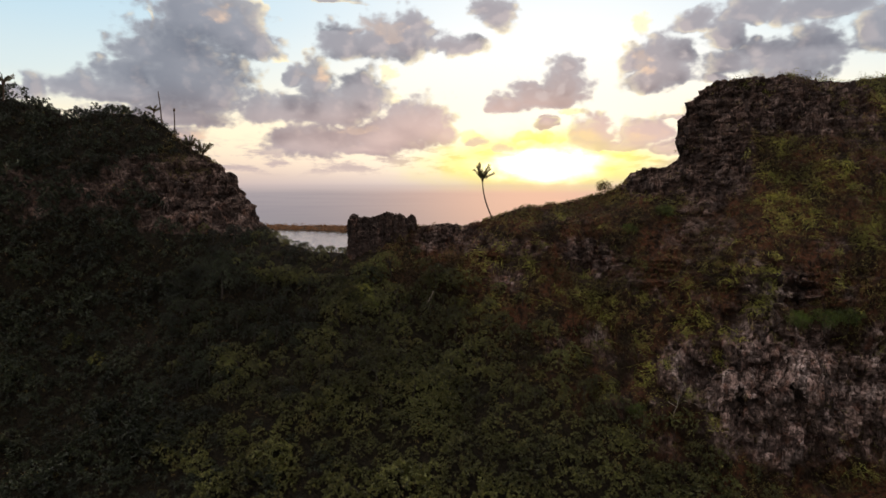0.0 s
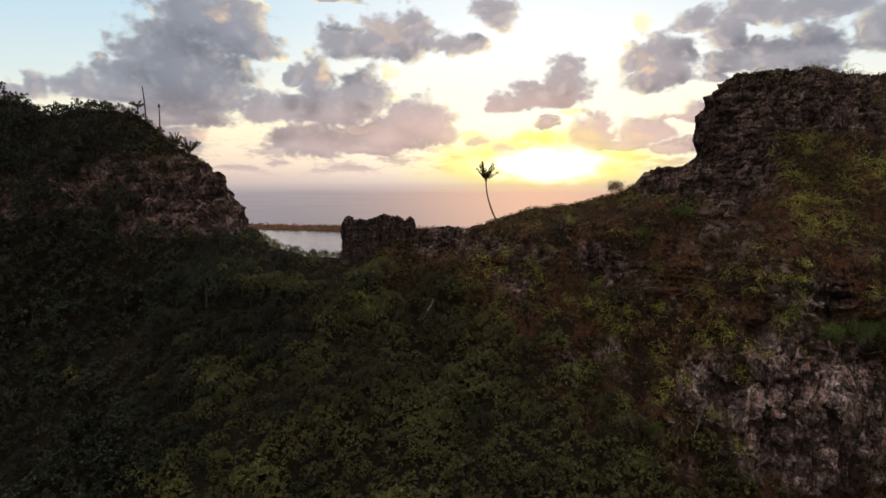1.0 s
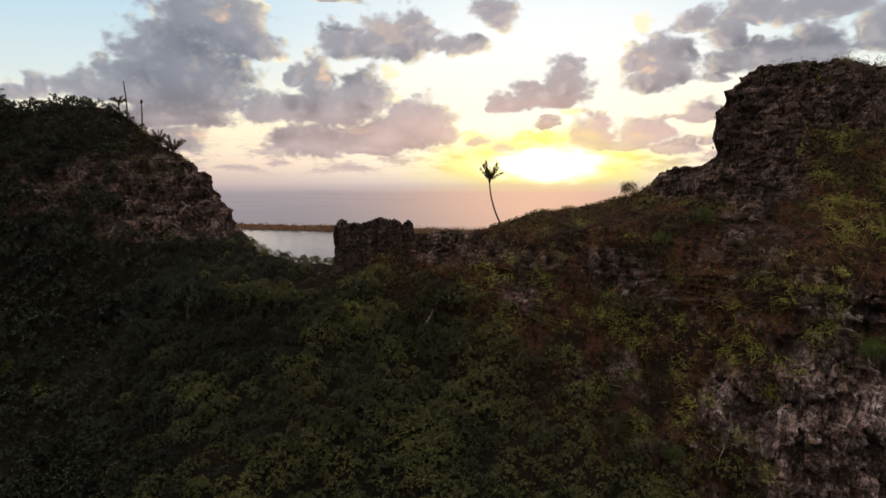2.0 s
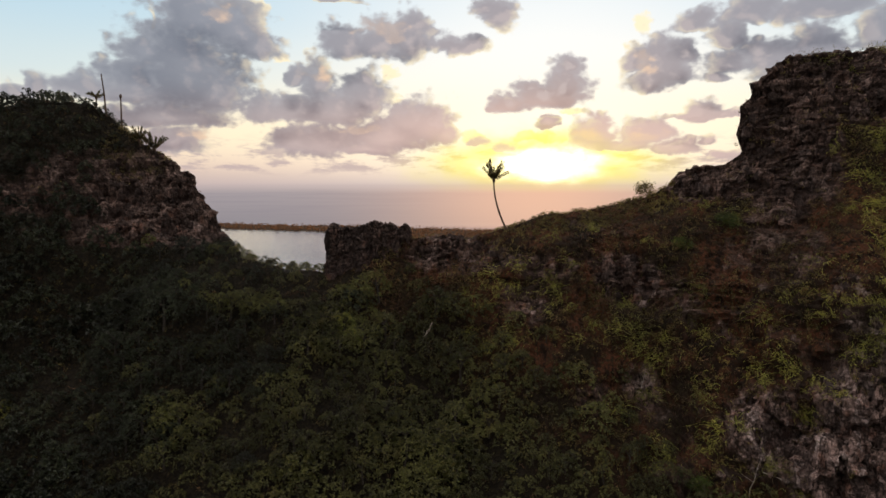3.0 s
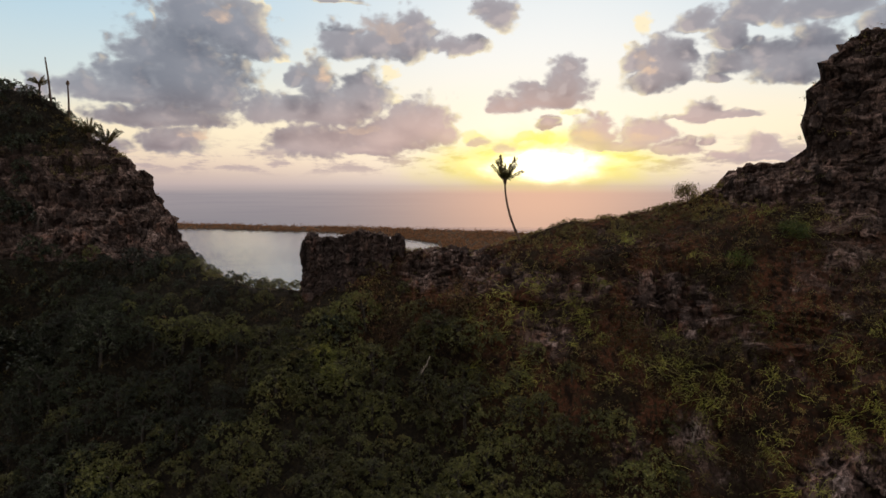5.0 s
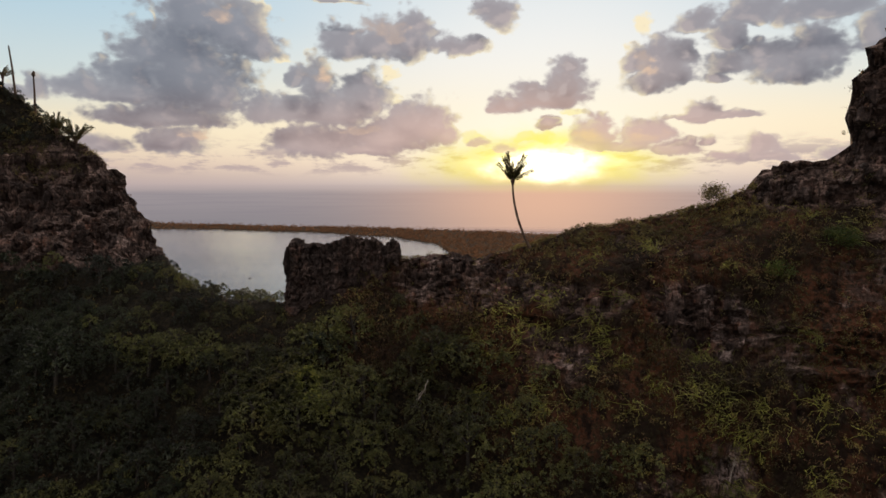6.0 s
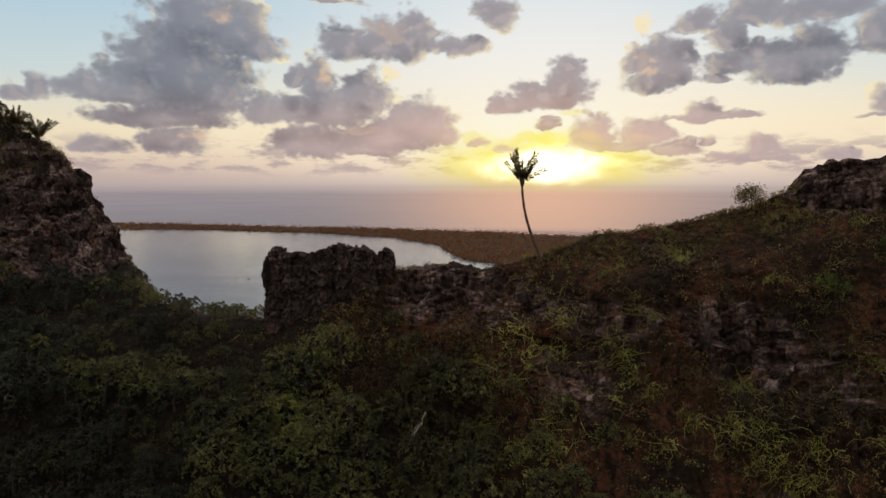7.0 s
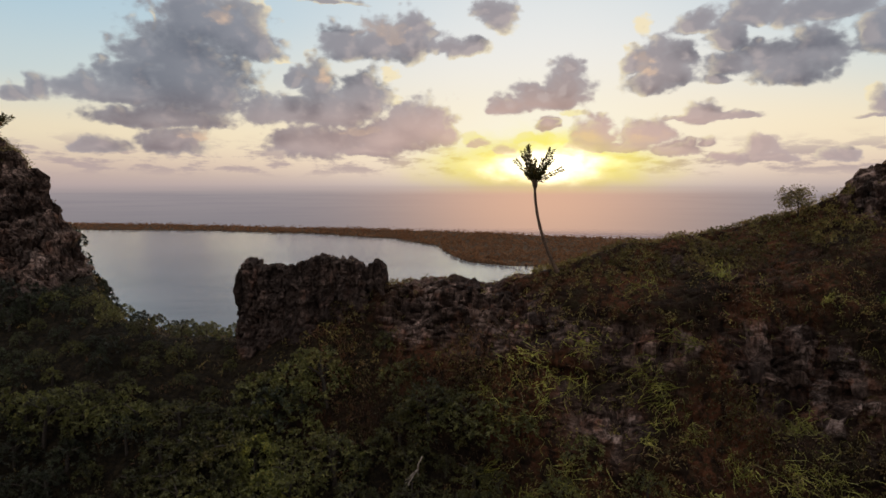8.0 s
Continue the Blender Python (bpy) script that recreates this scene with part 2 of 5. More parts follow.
build_world()
sun = new("sun", bpy.data.lights.new("sun", "SUN"))
sun.data.energy, sun.data.angle, sun.data.color = 3.0, radians(0.6), (1.0, 0.62, 0.30)
sun_way = Vector((math.sin(SUN_AZ) * math.cos(SUN_EL), math.cos(SUN_AZ) * math.cos(SUN_EL), math.sin(SUN_EL)))
sun.matrix_world = look(sun_way * 900, (0, 0, 0))


# ---- materials ----
def material(name):
    m = bpy.data.materials.new(name)
    m.use_nodes = True
    m.node_tree.nodes.clear()
    n = Nodes(m.node_tree)
    shader = n.node("ShaderNodeBsdfPrincipled")
    n.put(n.node("ShaderNodeOutputMaterial").inputs[0], shader.outputs[0])
    return m, n, shader


def position(n):
    return n.node("ShaderNodeNewGeometry").outputs["Position"]


def bump(n, shader, height, strength=0.5, distance=0.1):
    b = n.node("ShaderNodeBump")
    b.inputs["Strength"].default_value, b.inputs["Distance"].default_value = strength, distance
    n.put(b.inputs["Height"], height)
    n.put(shader.inputs["Normal"], b.outputs[0])


def voronoi(n, p, scale, feature, out):
    v = n.node("ShaderNodeTexVoronoi", feature=feature)
    if feature == "F1":
        v.distance = "CHEBYCHEV"
    n.put(v.inputs["Vector"], p)
    v.inputs["Scale"].default_value = scale
    return v.outputs[out]


def rock_colours(n, p):
    """Weathered basalt: dark brown, broken into facets, some of them bleached, with black joints."""
    broad = n.noise(p, 0.22, 4.0)
    wob = n.vec("MULTIPLY_ADD", n.noise(p, 0.9, 4.0, 0.6, out=1), (0.5, 0.5, 0.5), p)
    q = n.vec("MULTIPLY", wob, (1.0, 1.0, 0.42))
    facet = n.math("MULTIPLY", n.vec("DOT_PRODUCT", voronoi(n, q, 0.8, "F1", "Color"), (0.5, 0.5, 0.0), out=1), 1.0)
    joint = voronoi(n, q, 0.8, "DISTANCE_TO_EDGE", "Distance")
    joint_2 = voronoi(n, q, 2.1, "DISTANCE_TO_EDGE", "Distance")
    grain = n.noise(n.vec("MULTIPLY", p, (1.0, 1.0, 0.5)), 5.5, 6.0, 0.7)
    runs = n.noise(n.vec("MULTIPLY", p, (1.6, 1.6, 0.16)), 1.4, 4.0)
    col = n.mix(n.ramp(broad, 0.35, 0.68), (0.088, 0.059, 0.048), (0.215, 0.148, 0.122))
    up = n.node("ShaderNodeSeparateXYZ")
    n.put(up.inputs[0], p)
    # the foot of the cliffs is bleached and dusty
    dusty = n.math("MULTIPLY", n.ramp(up.outputs[2], 176.0, 166.0), n.math("MULTIPLY", n.ramp(up.outputs[0], 26.0, 35.0), n.ramp(n.noise(p, 0.15, 3.0), 0.36, 0.56, 0.25, 1.0)))
    col = n.mix(n.math("MULTIPLY", dusty, 0.75), col, (0.450, 0.325, 0.285))
    rust = n.noise(p, 0.6, 3.0)
    col = n.mix(n.math("MULTIPLY", n.ramp(rust, 0.50, 0.66, 0.0, 0.75), n.ramp(up.outputs[2], 190.0, 180.0, 0.35, 1.0)), col, (0.150, 0.064, 0.038))
    pale = n.math("MULTIPLY", n.ramp(facet, 0.45, 0.72), n.ramp(n.noise(p, 0.33, 3.0), 0.38, 0.56))
    pale = n.math("MULTIPLY", pale, n.ramp(grain, 0.38, 0.56))
    pale = n.math("MULTIPLY", pale, n.math("MULTIPLY", n.ramp(up.outputs[2], 190.0, 172.0, 0.28, 1.0), n.ramp(up.outputs[0], 20.0, 36.0, 0.45, 1.0)))
    col = n.mix(pale, col, (0.46, 0.37, 0.34))
    col = n.mix(n.ramp(runs, 0.53, 0.66, 0.0, 0.7), col, (0.026, 0.019, 0.017))
    tint = n.ramp(n.vec("DOT_PRODUCT", voronoi(n, q, 0.8, "F1", "Color"), (0.0, 0.4, 0.6), out=1), 0.2, 0.8, 0.45, 1.45)
    col = n.vec("MULTIPLY", col, n.vec("MULTIPLY", (1, 1, 1), tint))
    mottle = n.ramp(n.noise(n.vec("MULTIPLY", p, (1.0, 1.0, 0.55)), 2.2, 7.0, 0.72), 0.36, 0.64, 0.7, 1.3)
    col = n.vec("MULTIPLY", col, n.vec("MULTIPLY", (1, 1, 1), mottle))
    # fine upright cracks and level ledges
    crack = n.ramp(n.noise(n.vec("MULTIPLY", p, (2.6, 2.6, 0.55)), 1.3, 5.0, 0.65), 0.50, 0.62, 0.0, 0.75)
    shelf = n.ramp(n.noise(n.vec("MULTIPLY", p, (0.7, 0.7, 3.2)), 1.2, 5.0, 0.65), 0.53, 0.63, 0.0, 0.7)
    crack = n.math("MAXIMUM", crack, shelf)
    col = n.mix(crack, col, (0.030, 0.020, 0.017))
    # bedding planes show high up
    bedding = n.ramp(n.noise(n.vec("MULTIPLY", p, (0.22, 0.22, 1.9)), 1.0, 5.0, 0.6), 0.50, 0.60)
    bedding = n.math("MULTIPLY", bedding, n.ramp(up.outputs[2], 184.0, 194.0, 0.1, 0.65))
    col = n.mix(bedding, col, (0.030, 0.020, 0.016))
    seam = n.math("MAXIMUM", n.ramp(joint, 0.06, 0.0, 0.0, 0.6), n.ramp(joint_2, 0.06, 0.0, 0.0, 0.25))
    col = n.mix(n.math("MULTIPLY", seam, 0.85), col, (0.016, 0.012, 0.011))
    relief = n.math("ADD", n.math("MULTIPLY", n.ramp(joint, 0.0, 0.14), 1.0), n.math("ADD", n.ramp(joint_2, 0.0, 0.12, 0.0, 0.35), n.math("MULTIPLY_ADD", crack, -1.0, n.math("MULTIPLY", grain, 0.8))))
    return col, relief


def make_rock():
    m, n, shader = material("weathered_basalt")
    p = position(n)
    col, grain = rock_colours(n, p)
    info = n.node("ShaderNodeObjectInfo").outputs["Random"]
    col = n.mix(n.math("MULTIPLY_ADD", info, 0.25, 0.30), col, (0.060, 0.046, 0.042))
    n.put(shader.inputs["Base Color"], col)
    shader.inputs["Roughness"].default_value = 0.92
    shader.inputs["Specular IOR Level"].default_value = 0.12
    fine = n.noise(p, 5.0, 6.0, 0.7)
    bump(n, shader, n.math("MULTIPLY_ADD", fine, 0.6, grain), 1.0, 0.16)
    return m


def make_ground():
    """Soil, dry grass and litter, turning to bare rock where the hillside is rocky."""
    m, n, shader = material("hillside")
    p = position(n)
    rock, grain = rock_colours(n, p)
    patch = n.noise(p, 0.18, 4.0)
    litter = n.noise(p, 2.6, 5.0, 0.65)
    soil = n.mix(n.ramp(patch, 0.4, 0.62), (0.020, 0.013, 0.008), (0.105, 0.043, 0.022))
    soil = n.mix(n.ramp(litter, 0.46, 0.62), soil, (0.034, 0.027, 0.014))
    soil = n.mix(n.ramp(n.noise(n.vec("MULTIPLY", p, (1.0, 1.0, 0.4)), 1.0, 6.0, 0.7), 0.48, 0.60), soil, (0.020, 0.012, 0.008))
    wooded = n.node("ShaderNodeAttribute", attribute_name="wooded").outputs["Fac"]
    # litter under the trees, its colour darkened to carry the shade between crowns
    shaded_litter = n.mix(n.ramp(litter, 0.42, 0.7), (0.012, 0.010, 0.007), (0.034, 0.026, 0.014))
    soil = n.mix(wooded, soil, shaded_litter)
    grown = n.node("ShaderNodeAttribute", attribute_name="grown").outputs["Fac"]
    canopy = n.mix(n.ramp(n.noise(p, 1.1, 6.0, 0.7), 0.38, 0.64), (0.012, 0.016, 0.007), (0.075, 0.080, 0.026))
    soil = n.mix(grown, soil, canopy)
    rocky = n.node("ShaderNodeAttribute", attribute_name="rocky").outputs["Fac"]
    n.put(shader.inputs["Base Color"], n.mix(n.ramp(rocky, 0.25, 0.6), soil, rock))
    shader.inputs["Roughness"].default_value = 0.95
    shader.inputs["Specular IOR Level"].default_value = 0.12
    bump(n, shader, n.math("MULTIPLY_ADD", n.noise(p, 4.0, 6.0, 0.7), 0.6, grain), 0.9, 0.2)
    return m


def make_leaf(name, dark, light, odd, odd_share=0.06, glow=0.25, rough=0.45, gloss=0.35):
    """Leaves: each one its own tone, with broader drifts of colour across the hillside."""
    m, n, shader = material(name)
    geo = n.node("ShaderNodeNewGeometry")
    each, p = geo.outputs["Random Per Island"], geo.outputs["Position"]
    own = n.node("ShaderNodeObjectInfo").outputs["Random"]
    drift = n.noise(p, 0.28, 3.0)
    clump = n.ramp(n.noise(p, 2.0, 2.0), 0.36, 0.66)
    tone = n.math("ADD", n.math("MULTIPLY", each, 0.42), n.math("MULTIPLY_ADD", own, 0.22, n.math("MULTIPLY_ADD", clump, 0.52, -0.08)))
    col = n.mix(tone, dark, light)
    col = n.mix(n.ramp(drift, 0.56, 0.74, 0.0, 0.8), col, odd)
    col = n.mix(n.ramp(each, 1.0 - odd_share, 1.0 - odd_share + 0.01), col, odd)
    stand = n.ramp(n.noise(n.vec("ADD", p, (31.0, 7.0, 3.0)), 0.13, 4.0, 0.6), 0.34, 0.66, 0.55, 1.5)
    col = n.vec("MULTIPLY", col, n.vec("MULTIPLY", (1, 1, 1), stand))
    n.put(shader.inputs["Base Color"], col)
    shader.inputs["Roughness"].default_value = rough
    shader.inputs["Specular IOR Level"].default_value = gloss
    tr = n.node("ShaderNodeBsdfTranslucent")
    n.put(tr.inputs[0], col)
    mixer = n.node("ShaderNodeMixShader")
    mixer.inputs[0].default_value = glow
    n.put(mixer.inputs[1], shader.outputs[0])
    n.put(mixer.inputs[2], tr.outputs[0])
    out = [q for q in m.node_tree.nodes if q.type == "OUTPUT_MATERIAL"][0]
    n.put(out.inputs[0], mixer.outputs[0])
    return m


def make_bark(name, dark, light):
    m, n, shader = material(name)
    p = position(n)
    ring = n.noise(n.vec("MULTIPLY", p, (4.0, 4.0, 14.0)), 1.0, 4.0)
    n.put(shader.inputs["Base Color"], n.mix(n.ramp(ring, 0.35, 0.65), dark, light))
    shader.inputs["Roughness"].default_value = 0.9
    bump(n, shader, ring, 0.6, 0.03)
    return m


def make_water():
    """Sheltered lagoon out to the reef, darker wind-roughened sea beyond it."""
    m, n, shader = material("sea_water")
    p = position(n)
    sep = n.node("ShaderNodeSeparateXYZ")
    n.put(sep.inputs[0], p)
    beyond = n.ramp(n.math("MULTIPLY_ADD", sep.outputs[0], 0.45, sep.outputs[1]), 2380, 2500)
    wind = n.noise(n.vec("MULTIPLY", p, (0.0012, 0.004, 0.0)), 1.0, 4.0)
    lagoon = n.mix(n.ramp(wind, 0.35, 0.65), (0.21, 0.23, 0.25), (0.15, 0.175, 0.20))
    # the open sea has no gloss; reflected sky and haze are put into its colour
    n.put(shader.inputs["Base Color"], n.mix(beyond, lagoon, n.mix(n.ramp(wind, 0.4, 0.6), (0.30, 0.245, 0.265), (0.23, 0.195, 0.22))))
    n.put(shader.inputs["Roughness"], n.ramp(beyond, 0.0, 1.0, 0.10, 0.50))
    n.put(shader.inputs["Specular IOR Level"], n.ramp(beyond, 0.0, 1.0, 0.5, 0.0))
    shader.inputs["IOR"].default_value = 1.33
    ripple = n.noise(n.vec("MULTIPLY", p, (0.25, 0.5, 0.0)), 1.0, 3.0)
    bump(n, shader, ripple, 0.25, 0.6)
    away = n.vec("LENGTH", n.vec("MULTIPLY", p, (1.0, 1.0, 0.0)), out=1)
    clear = n.node("ShaderNodeBsdfTransparent")
    mixer = n.node("ShaderNodeMixShader")
    n.put(mixer.inputs[0], n.math("MAXIMUM", n.math("MULTIPLY", n.ramp(away, 2300, 3000), beyond), n.ramp(away, 3600, 4800)))
    n.put(mixer.inputs[1], shader.outputs[0])
    n.put(mixer.inputs[2], clear.outputs[0])
    out = [q for q in m.node_tree.nodes if q.type == "OUTPUT_MATERIAL"][0]
    n.put(out.inputs[0], mixer.outputs[0])
    return m


ROCK, GROUND = make_rock(), make_ground()
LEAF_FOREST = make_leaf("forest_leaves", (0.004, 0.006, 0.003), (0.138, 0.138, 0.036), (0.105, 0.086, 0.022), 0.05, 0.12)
# deep green leaves, darkened further to carry the dimmer light on the left
LEAF_DEEP_DIM = make_leaf("deep_green_dimmed_leaves", (0.003, 0.005, 0.003), (0.047, 0.056, 0.024), (0.055, 0.056, 0.022), 0.05, 0.12)
LEAF_BRIGHT = make_leaf("bright_leaves", (0.045, 0.055, 0.012), (0.185, 0.190, 0.042), (0.260, 0.230, 0.040), 0.10)
LEAF_GREEN = make_leaf("fresh_leaves", (0.030, 0.050, 0.010), (0.120, 0.165, 0.028), (0.150, 0.170, 0.030), 0.08)
LEAF_SCRUB = make_leaf("scrub_leaves", (0.040, 0.032, 0.012), (0.270, 0.220, 0.060), (0.170, 0.085, 0.040), 0.06)
LEAF_VINE = make_leaf("vine_strands", (0.110, 0.120, 0.024), (0.410, 0.400, 0.075), (0.170, 0.115, 0.055), 0.12, 0.15)
LEAF_DRY = make_leaf("dry_grass", (0.090, 0.046, 0.024), (0.195, 0.104, 0.052), (0.095, 0.095, 0.032), 0.15)
LEAF_PALM = make_leaf("palm_leaves", (0.036, 0.036, 0.012), (0.090, 0.078, 0.024), (0.150, 0.090, 0.030), 0.10, 0.35)
# atoll leaves: pinkish brown that puts the distant haze and glare into their colour
LEAF_HAZED = make_leaf("hazed_atoll_leaves", (0.15, 0.085, 0.050), (0.22, 0.120, 0.068), (0.21, 0.11, 0.06), 0.1, 0.55, 0.95, 0.0)
BARK = make_bark("bark", (0.026, 0.020, 0.016), (0.060, 0.048, 0.038))
PALM_BARK = make_bark("palm_bark", (0.055, 0.035, 0.024), (0.135, 0.085, 0.055))
DEAD_WOOD = make_bark("dead_wood", (0.22, 0.18, 0.15), (0.42, 0.37, 0.32))
SEA = make_water()


def make_sand():
    m, n, shader = material("atoll_sand")
    p = position(n)
    n.put(shader.inputs["Base Color"], n.mix(n.noise(p, 0.03, 4.0), (0.05, 0.035, 0.025), (0.10, 0.076, 0.056)))
    shader.inputs["Specular IOR Level"].default_value = 0.0
    shader.inputs["Roughness"].default_value = 0.95
    bump(n, shader, n.noise(p, 0.2, 4.0), 0.4, 0.5)
    return m


SAND = make_sand()
FOAM, _n, _foam = material("sea_foam")
_n.put(_foam.inputs["Base Color"], _n.mix(_n.noise(position(_n), 0.15, 4.0), (0.45, 0.42, 0.42), (0.85, 0.83, 0.82)))
_foam.inputs["Roughness"].default_value = 0.8


# ---- mesh helpers ----
def lattice(ix, iy, iz, salt):
    h = (ix.astype(np.int64) * 374761393 + iy.astype(np.int64) * 668265263 + iz.astype(np.int64) * 2147483647 + salt * 1274126177) & 0xFFFFFFFF
    h = ((h ^ (h >> 13)) * 1274126177) & 0xFFFFFFFF
    h = ((h ^ (h >> 15)) * 2246822519) & 0xFFFFFFFF
    return ((h ^ (h >> 16)) & 0xFFFFFF) / float(0xFFFFFF)


def value_noise(p, salt=0):
    """Smooth noise from 0 to 1 at each row of p."""
    i = np.floor(p).astype(np.int64)
    f = p - i
    f = f * f * (3 - 2 * f)
    total = 0
    for a in (0, 1):
        for b in (0, 1):
            for c in (0, 1):
                w = (f[:, 0] if a else 1 - f[:, 0]) * (f[:, 1] if b else 1 - f[:, 1]) * (f[:, 2] if c else 1 - f[:, 2])
                total = total + w * lattice(i[:, 0] + a, i[:, 1] + b, i[:, 2] + c, salt)
    return total


def fbm(p, octaves=4, salt=0, gain=0.5):
    total, weight, amp = 0, 0, 1.0
    for k in range(octaves):
        total = total + amp * value_noise(p * (2.03 ** k) + 17.3 * k, salt + k)
        weight, amp = weight + amp, amp * gain
    return total / weight


def cells(p, salt=0):
    """Broken stone: for each row of p the random number of its cell, and how near the cell's edge it lies."""
    i = np.floor(p).astype(np.int64)
    best, second, ident = np.full(len(p), 9.0), np.full(len(p), 9.0), np.zeros(len(p))
    for a in (-1, 0, 1):
        for b in (-1, 0, 1):
            for c in (-1, 0, 1):
                ix, iy, iz = i[:, 0] + a, i[:, 1] + b, i[:, 2] + c
                o = np.stack([ix + lattice(ix, iy, iz, salt), iy + lattice(ix, iy, iz, salt + 1), iz + lattice(ix, iy, iz, salt + 2)], 1)
                d = np.abs(o - p).max(1) * 0.6 + np.linalg.norm(o - p, axis=1) * 0.4
                closer = d < best
                second = np.where(closer, best, np.minimum(second, d))
                ident = np.where(closer, lattice(ix, iy, iz, salt + 3), ident)
                best = np.where(closer, d, best)
    return ident, second - best


def quick_mesh(name, verts, quads, mat, smooth=False):
    """A mesh from arrays of places and of four-cornered (or three-cornered) faces."""
    quads = np.asarray(quads, np.int32)
    me = bpy.data.meshes.new(name)
    me.vertices.add(len(verts))
    me.vertices.foreach_set("co", np.asarray(verts, np.float32).ravel())
    k = quads.shape[1]
    me.loops.add(quads.size)
    me.loops.foreach_set("vertex_index", quads.ravel())
    me.polygons.add(len(quads))
    me.polygons.foreach_set("loop_start", np.arange(0, quads.size, k, dtype=np.int32))
    me.polygons.foreach_set("loop_total", np.full(len(quads), k, np.int32))
    me.polygons.foreach_set("use_smooth", np.full(len(quads), smooth))
    me.update(calc_edges=True)
    me.materials.append(mat)
    return me


def part(name, mesh, parent, label=""):
    ob = new(name, mesh)
    ob.parent = parent
    if label:
        ob["label"] = label
    return ob


def unit(v):
    return v / np.maximum(np.linalg.norm(v, axis=-1, keepdims=True), 1e-9)


def leaf_quads(rng, centres, ways, length, width, droop=0.25, face=None):
    """Leaves: kite-shaped, folded along the middle, growing from centres along ways; face: the way their upper sides look."""
    k = len(centres)
    ways = unit(ways)
    side = unit(np.cross(ways, rng.normal(size=(k, 3)) if face is None else face))
    up = np.cross(side, ways)
    ln = (length * rng.uniform(0.7, 1.3, k))[:, None]
    wd = (width * rng.uniform(0.7, 1.3, k))[:, None]
    base = centres
    tip = centres + ways * ln - np.array([0, 0, 1.0]) * ln * droop
    mid = centres + ways * ln * 0.5 + up * wd * 0.25
    verts = np.stack([base, mid + side * wd * 0.5, tip, mid - side * wd * 0.5], 1).reshape(-1, 3)
    return verts, np.arange(4 * k).reshape(-1, 4)


def tube(path, radii, sides=6):
    """A tapering tube along a path, closed at its end."""
    path, radii = np.asarray(path, float), np.asarray(radii, float)
    tang = unit(np.gradient(path, axis=0))
    ref = np.where(np.abs(tang[:, 2:3]) > 0.9, np.array([[1.0, 0, 0]]), np.array([[0, 0, 1.0]]))
    a = unit(np.cross(tang, ref))
    b = np.cross(tang, a)
    ang = np.linspace(0, 2 * np.pi, sides, endpoint=False)
    ring = path[:, None] + radii[:, None, None] * (np.cos(ang)[None, :, None] * a[:, None] + np.sin(ang)[None, :, None] * b[:, None])
    k = len(path)
    i, j = np.meshgrid(np.arange(k - 1), np.arange(sides), indexing="ij")
    quads = np.stack([i * sides + j, i * sides + (j + 1) % sides, (i + 1) * sides + (j + 1) % sides, (i + 1) * sides + j], -1).reshape(-1, 4)
    return ring.reshape(-1, 3), quads


def join(pieces):
    verts, quads, start = [], [], 0
    for v, q in pieces:
        verts.append(v)
        quads.append(q + start)
        start += len(v)
    return np.concatenate(verts), np.concatenate(quads)


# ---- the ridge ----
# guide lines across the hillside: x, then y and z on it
# stations at -140 and -112: unseen spur, added to block light from the left
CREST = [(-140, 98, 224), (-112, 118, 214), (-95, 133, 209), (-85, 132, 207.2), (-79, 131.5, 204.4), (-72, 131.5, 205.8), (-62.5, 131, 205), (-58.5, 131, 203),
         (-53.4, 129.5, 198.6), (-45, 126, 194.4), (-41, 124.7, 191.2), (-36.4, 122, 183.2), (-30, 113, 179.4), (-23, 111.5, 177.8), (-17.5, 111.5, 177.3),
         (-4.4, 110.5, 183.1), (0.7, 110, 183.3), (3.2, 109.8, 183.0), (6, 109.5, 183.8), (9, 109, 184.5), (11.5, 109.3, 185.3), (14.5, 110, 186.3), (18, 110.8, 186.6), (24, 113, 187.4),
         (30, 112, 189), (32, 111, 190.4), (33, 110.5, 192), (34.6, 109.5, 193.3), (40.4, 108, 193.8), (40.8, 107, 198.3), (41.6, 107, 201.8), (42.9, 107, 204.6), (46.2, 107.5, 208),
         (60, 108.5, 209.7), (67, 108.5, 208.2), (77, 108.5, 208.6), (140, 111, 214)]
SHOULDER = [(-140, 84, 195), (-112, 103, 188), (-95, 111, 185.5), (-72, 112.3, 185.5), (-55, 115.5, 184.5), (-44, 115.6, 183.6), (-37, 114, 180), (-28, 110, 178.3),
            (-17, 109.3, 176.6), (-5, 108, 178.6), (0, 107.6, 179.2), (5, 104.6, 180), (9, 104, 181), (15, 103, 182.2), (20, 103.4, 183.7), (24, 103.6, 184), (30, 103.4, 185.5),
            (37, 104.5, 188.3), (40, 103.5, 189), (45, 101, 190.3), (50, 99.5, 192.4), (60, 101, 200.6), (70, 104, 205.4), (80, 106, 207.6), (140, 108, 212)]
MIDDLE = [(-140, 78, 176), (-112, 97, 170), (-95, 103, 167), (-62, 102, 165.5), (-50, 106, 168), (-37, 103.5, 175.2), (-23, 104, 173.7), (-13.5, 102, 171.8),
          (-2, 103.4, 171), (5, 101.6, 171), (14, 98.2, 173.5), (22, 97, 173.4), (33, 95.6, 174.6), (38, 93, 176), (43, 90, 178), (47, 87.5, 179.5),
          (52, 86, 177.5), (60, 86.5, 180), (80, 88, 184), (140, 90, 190)]
